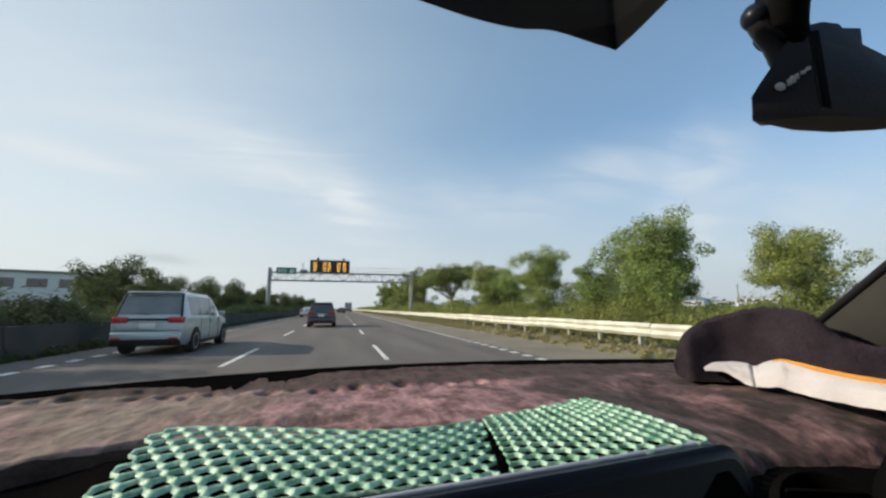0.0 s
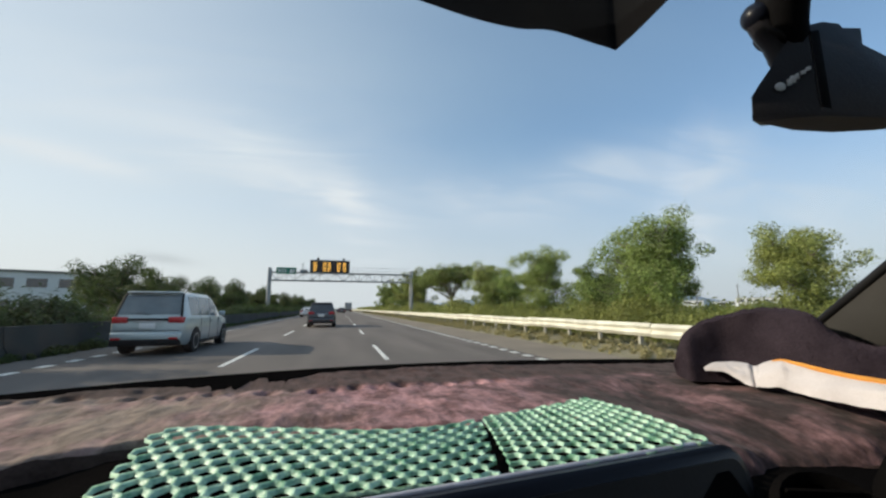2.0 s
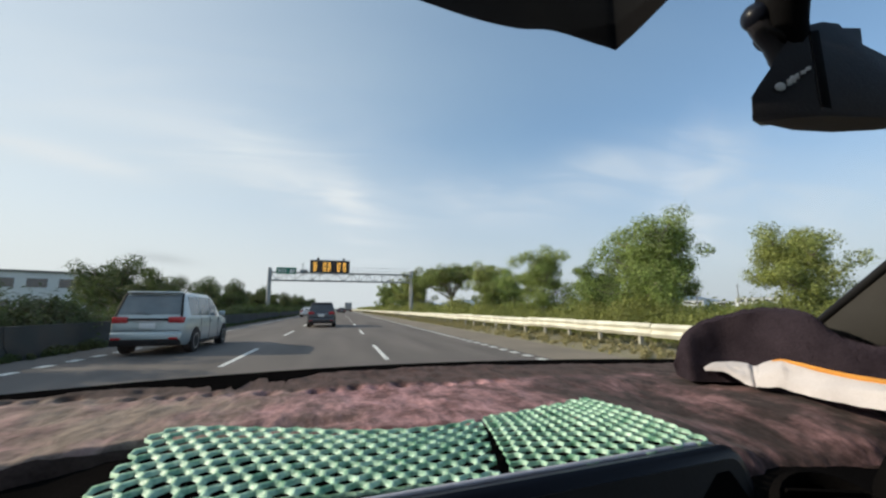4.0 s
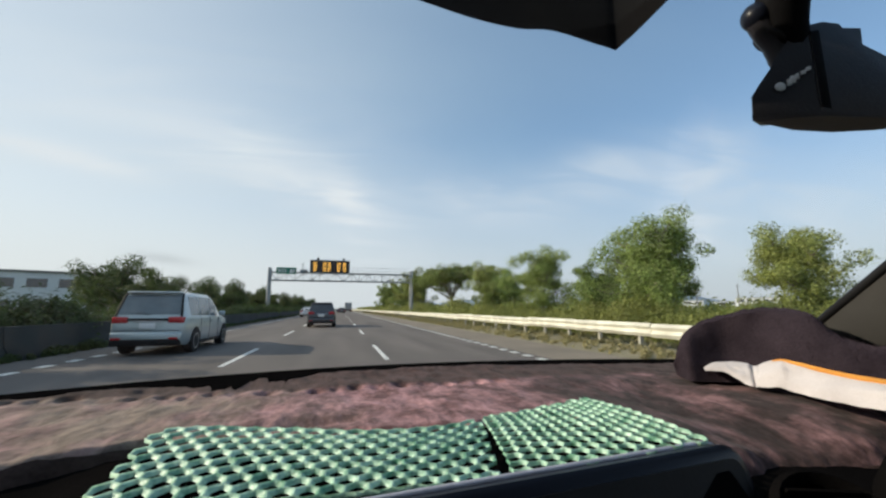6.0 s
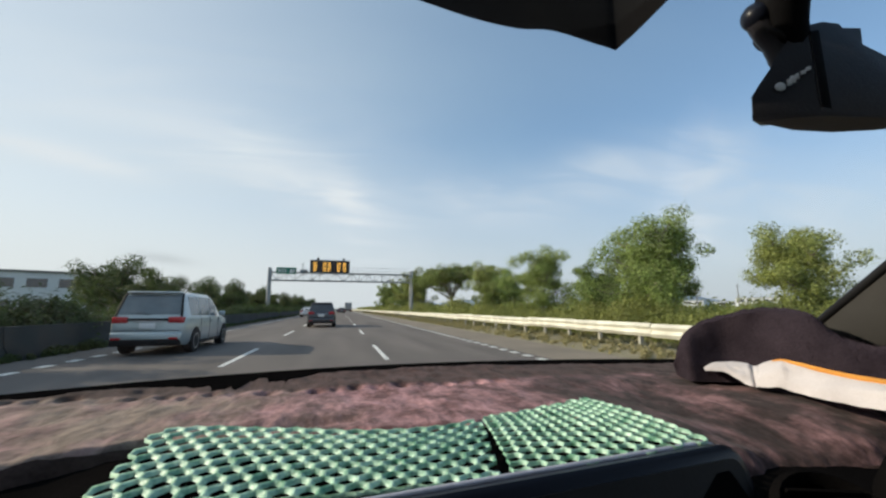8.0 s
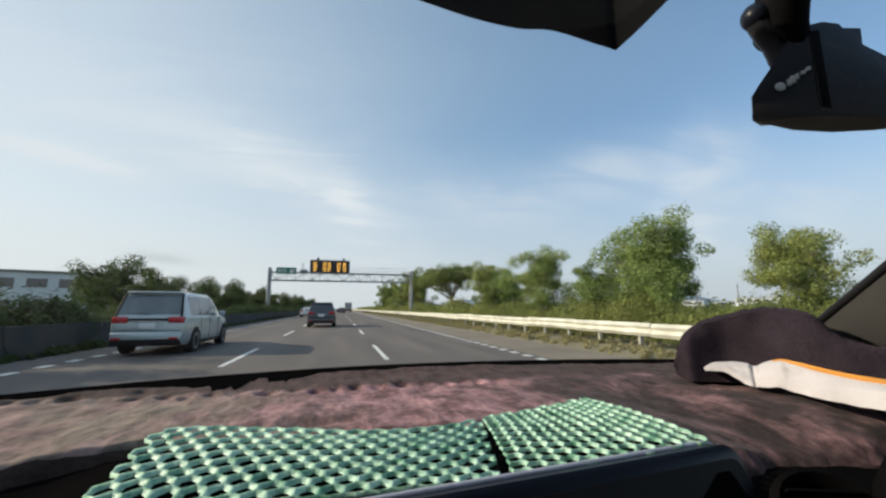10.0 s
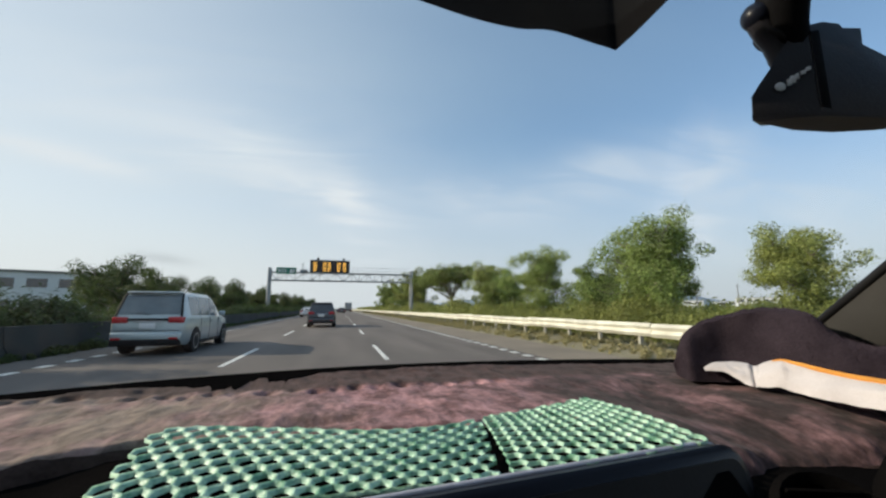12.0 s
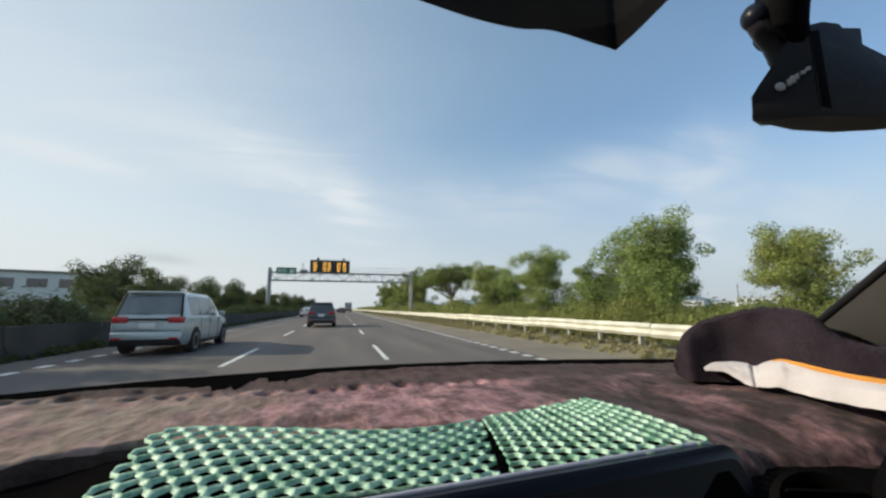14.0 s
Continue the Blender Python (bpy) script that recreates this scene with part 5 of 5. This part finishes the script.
        secs.append([tuple(E(*(p + np.array(o) * w))) for o in ((-0.004, -0.003, -0.0035), (-0.005, -0.004, 0.001), (0, 0, 0.0045), (0.006, 0.005, 0.003), (0.006, 0.005, -0.003))])
    loft(bm, secs)
    part("binding", bm, ORANGE, towel, "orange edge binding")
    bm = bmesh.new()
    secs = []
    for k in range(n + 1):
        s = k / n
        t, b = spline(top, s), spline(foot, s)
        hollow = math.exp(-((s - 0.33) / 0.13) ** 2)
        row = []
        for j in range(25):
            f = j / 24
            if f < 0.5:
                g = f / 0.5
                p = b + (t - b) * g
                p = p - away * (0.014 * (1 - hollow) - 0.012 * hollow) * math.sin(math.pi * g) + np.array([0, 0, 0.012 * math.sin(math.pi * g) * (1 - hollow)])
                p = p - away * 0.007 * math.sin(g * 9 + s * 7) * math.sin(math.pi * g) * max(0, s - 0.25)
            else:
                g = (f - 0.5) / 0.5
                p = t + away * 0.15 * g + np.array([0, 0, -(0.119 + t[2]) * g * g + 0.022 * math.sin(math.pi * g) * (0.119 + t[2]) / 0.12])
            p = p + np.array([0, 0, rough(p[0] + s, p[1], 12, 0.0035) * math.sin(math.pi * f)])
            row.append(tuple(E(p[0], p[1], max(p[2], -0.121))))
        row.append(tuple(E(*(b + away * 0.08))))
        secs.append(row)
    loft(bm, secs)
    fl = link("fleece_cloth", bm, FLEECE)
    nap("fuzz", fl, 14000, 0.0024, 0.0006, FLEECE, fl)
    tagged(fl, "dark brown fleece cloth bundled on the dashboard", "cloth")


cloth()


def mirror():
    ob = thing("rear_view_mirror", "black rear-view mirror hanging under the windscreen", "mirror")
    # outline of the housing seen from behind, along its width
    low = [(0.045, 0.318, 0.290), (0.106, 0.305, 0.269), (0.150, 0.294, 0.2575), (0.181, 0.283, 0.253), (0.225, 0.267, 0.233), (0.236, 0.262, 0.234), (0.262, 0.226, 0.262)]
    bm = bmesh.new()
    secs = []
    for k in range(25):
        s = k / 24
        p = spline(low, s)
        h = 0.055 * min(1, 4 * s + 0.1, 6 * (1 - s) + 0.15)
        d = 0.030 * min(1, 5 * s + 0.2, 6 * (1 - s) + 0.2)
        ax = np.array([0.27, 0.96, 0]) * d
        secs.append([tuple(E(*(p + o))) for o in (np.array([0, 0, 0]), ax * 0.5 + (0, 0, 0.016), ax + (0, 0, 0.032), ax * 1.1 + (0, 0, h * 0.95), ax * 0.6 + (0, 0, h), (0, 0, h))])
    loft(bm, secs)
    part("housing", bm, SOFTBLACK, ob)
    bm = tube(bmesh.new(), [E(0.17, 0.31, 0.29), E(0.165, 0.29, 0.33), E(0.15, 0.22, 0.345)], [0.012, 0.012, 0.018], 10)
    part("stem", bm, TRIM, ob)


mirror()


def dash_camera():
    ob = thing("dash_camera", "black dashboard camera on a ball-joint windscreen mount", "dash camera")
    foot = [(0.3469, 0.2386), (0.3948, 0.2154), (0.4532, 0.2039), (0.4979, 0.1994), (0.5071, 0.2036), (0.4775, 0.2230), (0.4424, 0.2371), (0.4010, 0.2433), (0.3591, 0.2407)]
    a, c, e = [np.array(p) for p in foot[:3]]
    z0, back = 0.165, np.array([0.045, 0.024])

    def slab(bm, p, q, outline, depth):
        """A plate on the line p-q, its outline given along it and upwards, set back by depth."""
        rings = []
        for d, shrink in ((-0.0, 0.96), (0.0015, 1.0), (depth, 0.9)):
            mid = np.mean(outline, 0)
            rings.append([tuple(E(*(p + (q - p) * (mid[0] + (u - mid[0]) * shrink) + back / np.linalg.norm(back) * d), mid[1] + (z - mid[1]) * shrink)) for u, z in outline])
        loft(bm, rings)
        return bm
    face = [(0.0, z0), (0.03, 0.187), (0.17, 0.1985), (0.36, 0.2125), (0.46, 0.224), (0.74, 0.2425), (0.95, 0.2515), (1.0, 0.2515), (1.0, z0)]
    body = part("body", slab(bmesh.new(), a, c, face, 0.030), NAVYBLACK, ob)
    front = [(0.0, z0), (0.0, 0.2515), (0.25, 0.2555), (0.50, 0.2545), (0.55, 0.2505), (0.86, 0.2510), (0.84, 0.2345), (1.19, 0.2240), (1.75, 0.206), (1.75, z0)]
    part("lens_housing", slab(bmesh.new(), c, e, front, 0.028), NAVYBLACK, ob)
    # a dark groove down the corner between the two faces
    part("groove", slab(bmesh.new(), c + (e - c) * 0.02 - back * 0.02, c + (e - c) * 0.17 - back * 0.02, [(0.0, 0.172), (0.0, 0.245), (1.0, 0.247), (1.0, 0.170)], 0.004), SOFTBLACK, body)
    bm = bmesh.new()
    loft(bm, [[tuple(E(x, y, z)) for x, y in ((np.array(foot) - np.mean(foot, 0)) * k + np.mean(foot, 0))] for z, k in ((z0 - 0.0006, 0.96), (z0 + 0.002, 1.0), (z0 + 0.006, 0.99))])
    part("base_plate", bm, NAVYBLACK, ob, "dull dark underside")
    bm = bmesh.new()
    bmesh.ops.create_uvsphere(bm, u_segments=20, v_segments=14, radius=0.0125, matrix=Matrix.Translation(E(0.3637, 0.2347, 0.2677)))
    part("ball_joint", bm, GLOSSBLACK, ob, "glossy black ball joint")
    part("neck", tube(bmesh.new(), [E(0.3637, 0.2347, 0.264), E(0.3765, 0.2345, 0.2500), E(0.3800, 0.2340, 0.2400), E(0.3860, 0.2330, 0.2310), E(0.3920, 0.2320, 0.222)], [0.010, 0.011, 0.0085, 0.011, 0.012], 12), NAVYBLACK, ob)
    part("collar", lathe(bmesh.new(), [(0.011, -0.004), (0.0135, -0.003), (0.0135, 0.003), (0.011, 0.004)], Matrix.Translation(E(0.3775, 0.2345, 0.247)) @ pose(0, 0, 0, 15, 35, 0), 18), TRIM, ob)
    part("windscreen_mount", tube(bmesh.new(), [E(0.3950, 0.2330, 0.238), E(0.3860, 0.2300, 0.2560), E(0.3800, 0.2250, 0.2700), E(0.3740, 0.2150, 0.2880), E(0.3700, 0.1900, 0.320)], [0.016, 0.019, 0.020, 0.021, 0.026], 14), SOFTBLACK, ob)
    # a round mark and short bars where a maker's mark stands
    f = np.array([*(c - a), 0.0]) / np.linalg.norm(c - a)
    n = np.array([f[1], -f[0], 0.0])
    n = -n if n.dot([*a, 0.0]) > 0 else n
    lead = 0.30
    bm = bmesh.new()
    disc = Matrix([(f[0], 0, n[0], 0), (f[1], 0, n[1], 0), (0, 1, n[2], 0), (0, 0, 0, 1)])
    p = np.array([*(a + (c - a) * 0.465), 0.1936]) + n * 0.0009
    lathe(bm, [(0.0040, -0.0005), (0.0043, 0.0), (0.0036, 0.0006)], Matrix.Translation(E(*p)) @ disc, 14)
    for u, z, w, h in ((0.60, 0.1970, 0.0016, 0.0030), (0.665, 0.1995, 0.0020, 0.0036), (0.73, 0.2020, 0.0014, 0.0028), (0.82, 0.2052, 0.0020, 0.0018), (0.90, 0.2082, 0.0020, 0.0018)):
        p = np.array([*(a + (c - a) * u), z]) + n * 0.0009
        m = Matrix([(f[0], n[0], 0, p[0]), (f[1], n[1], 0, p[1]), (lead * 0.5, n[2], 1, p[2] + EYE), (0, 0, 0, 1)])
        box(bm, (-w, -0.0005, -h), (w, 0.0005, h), 0.0004, m)
    part("maker_mark", bm, PALEMARK, body, "small plain pale mark")


dash_camera()
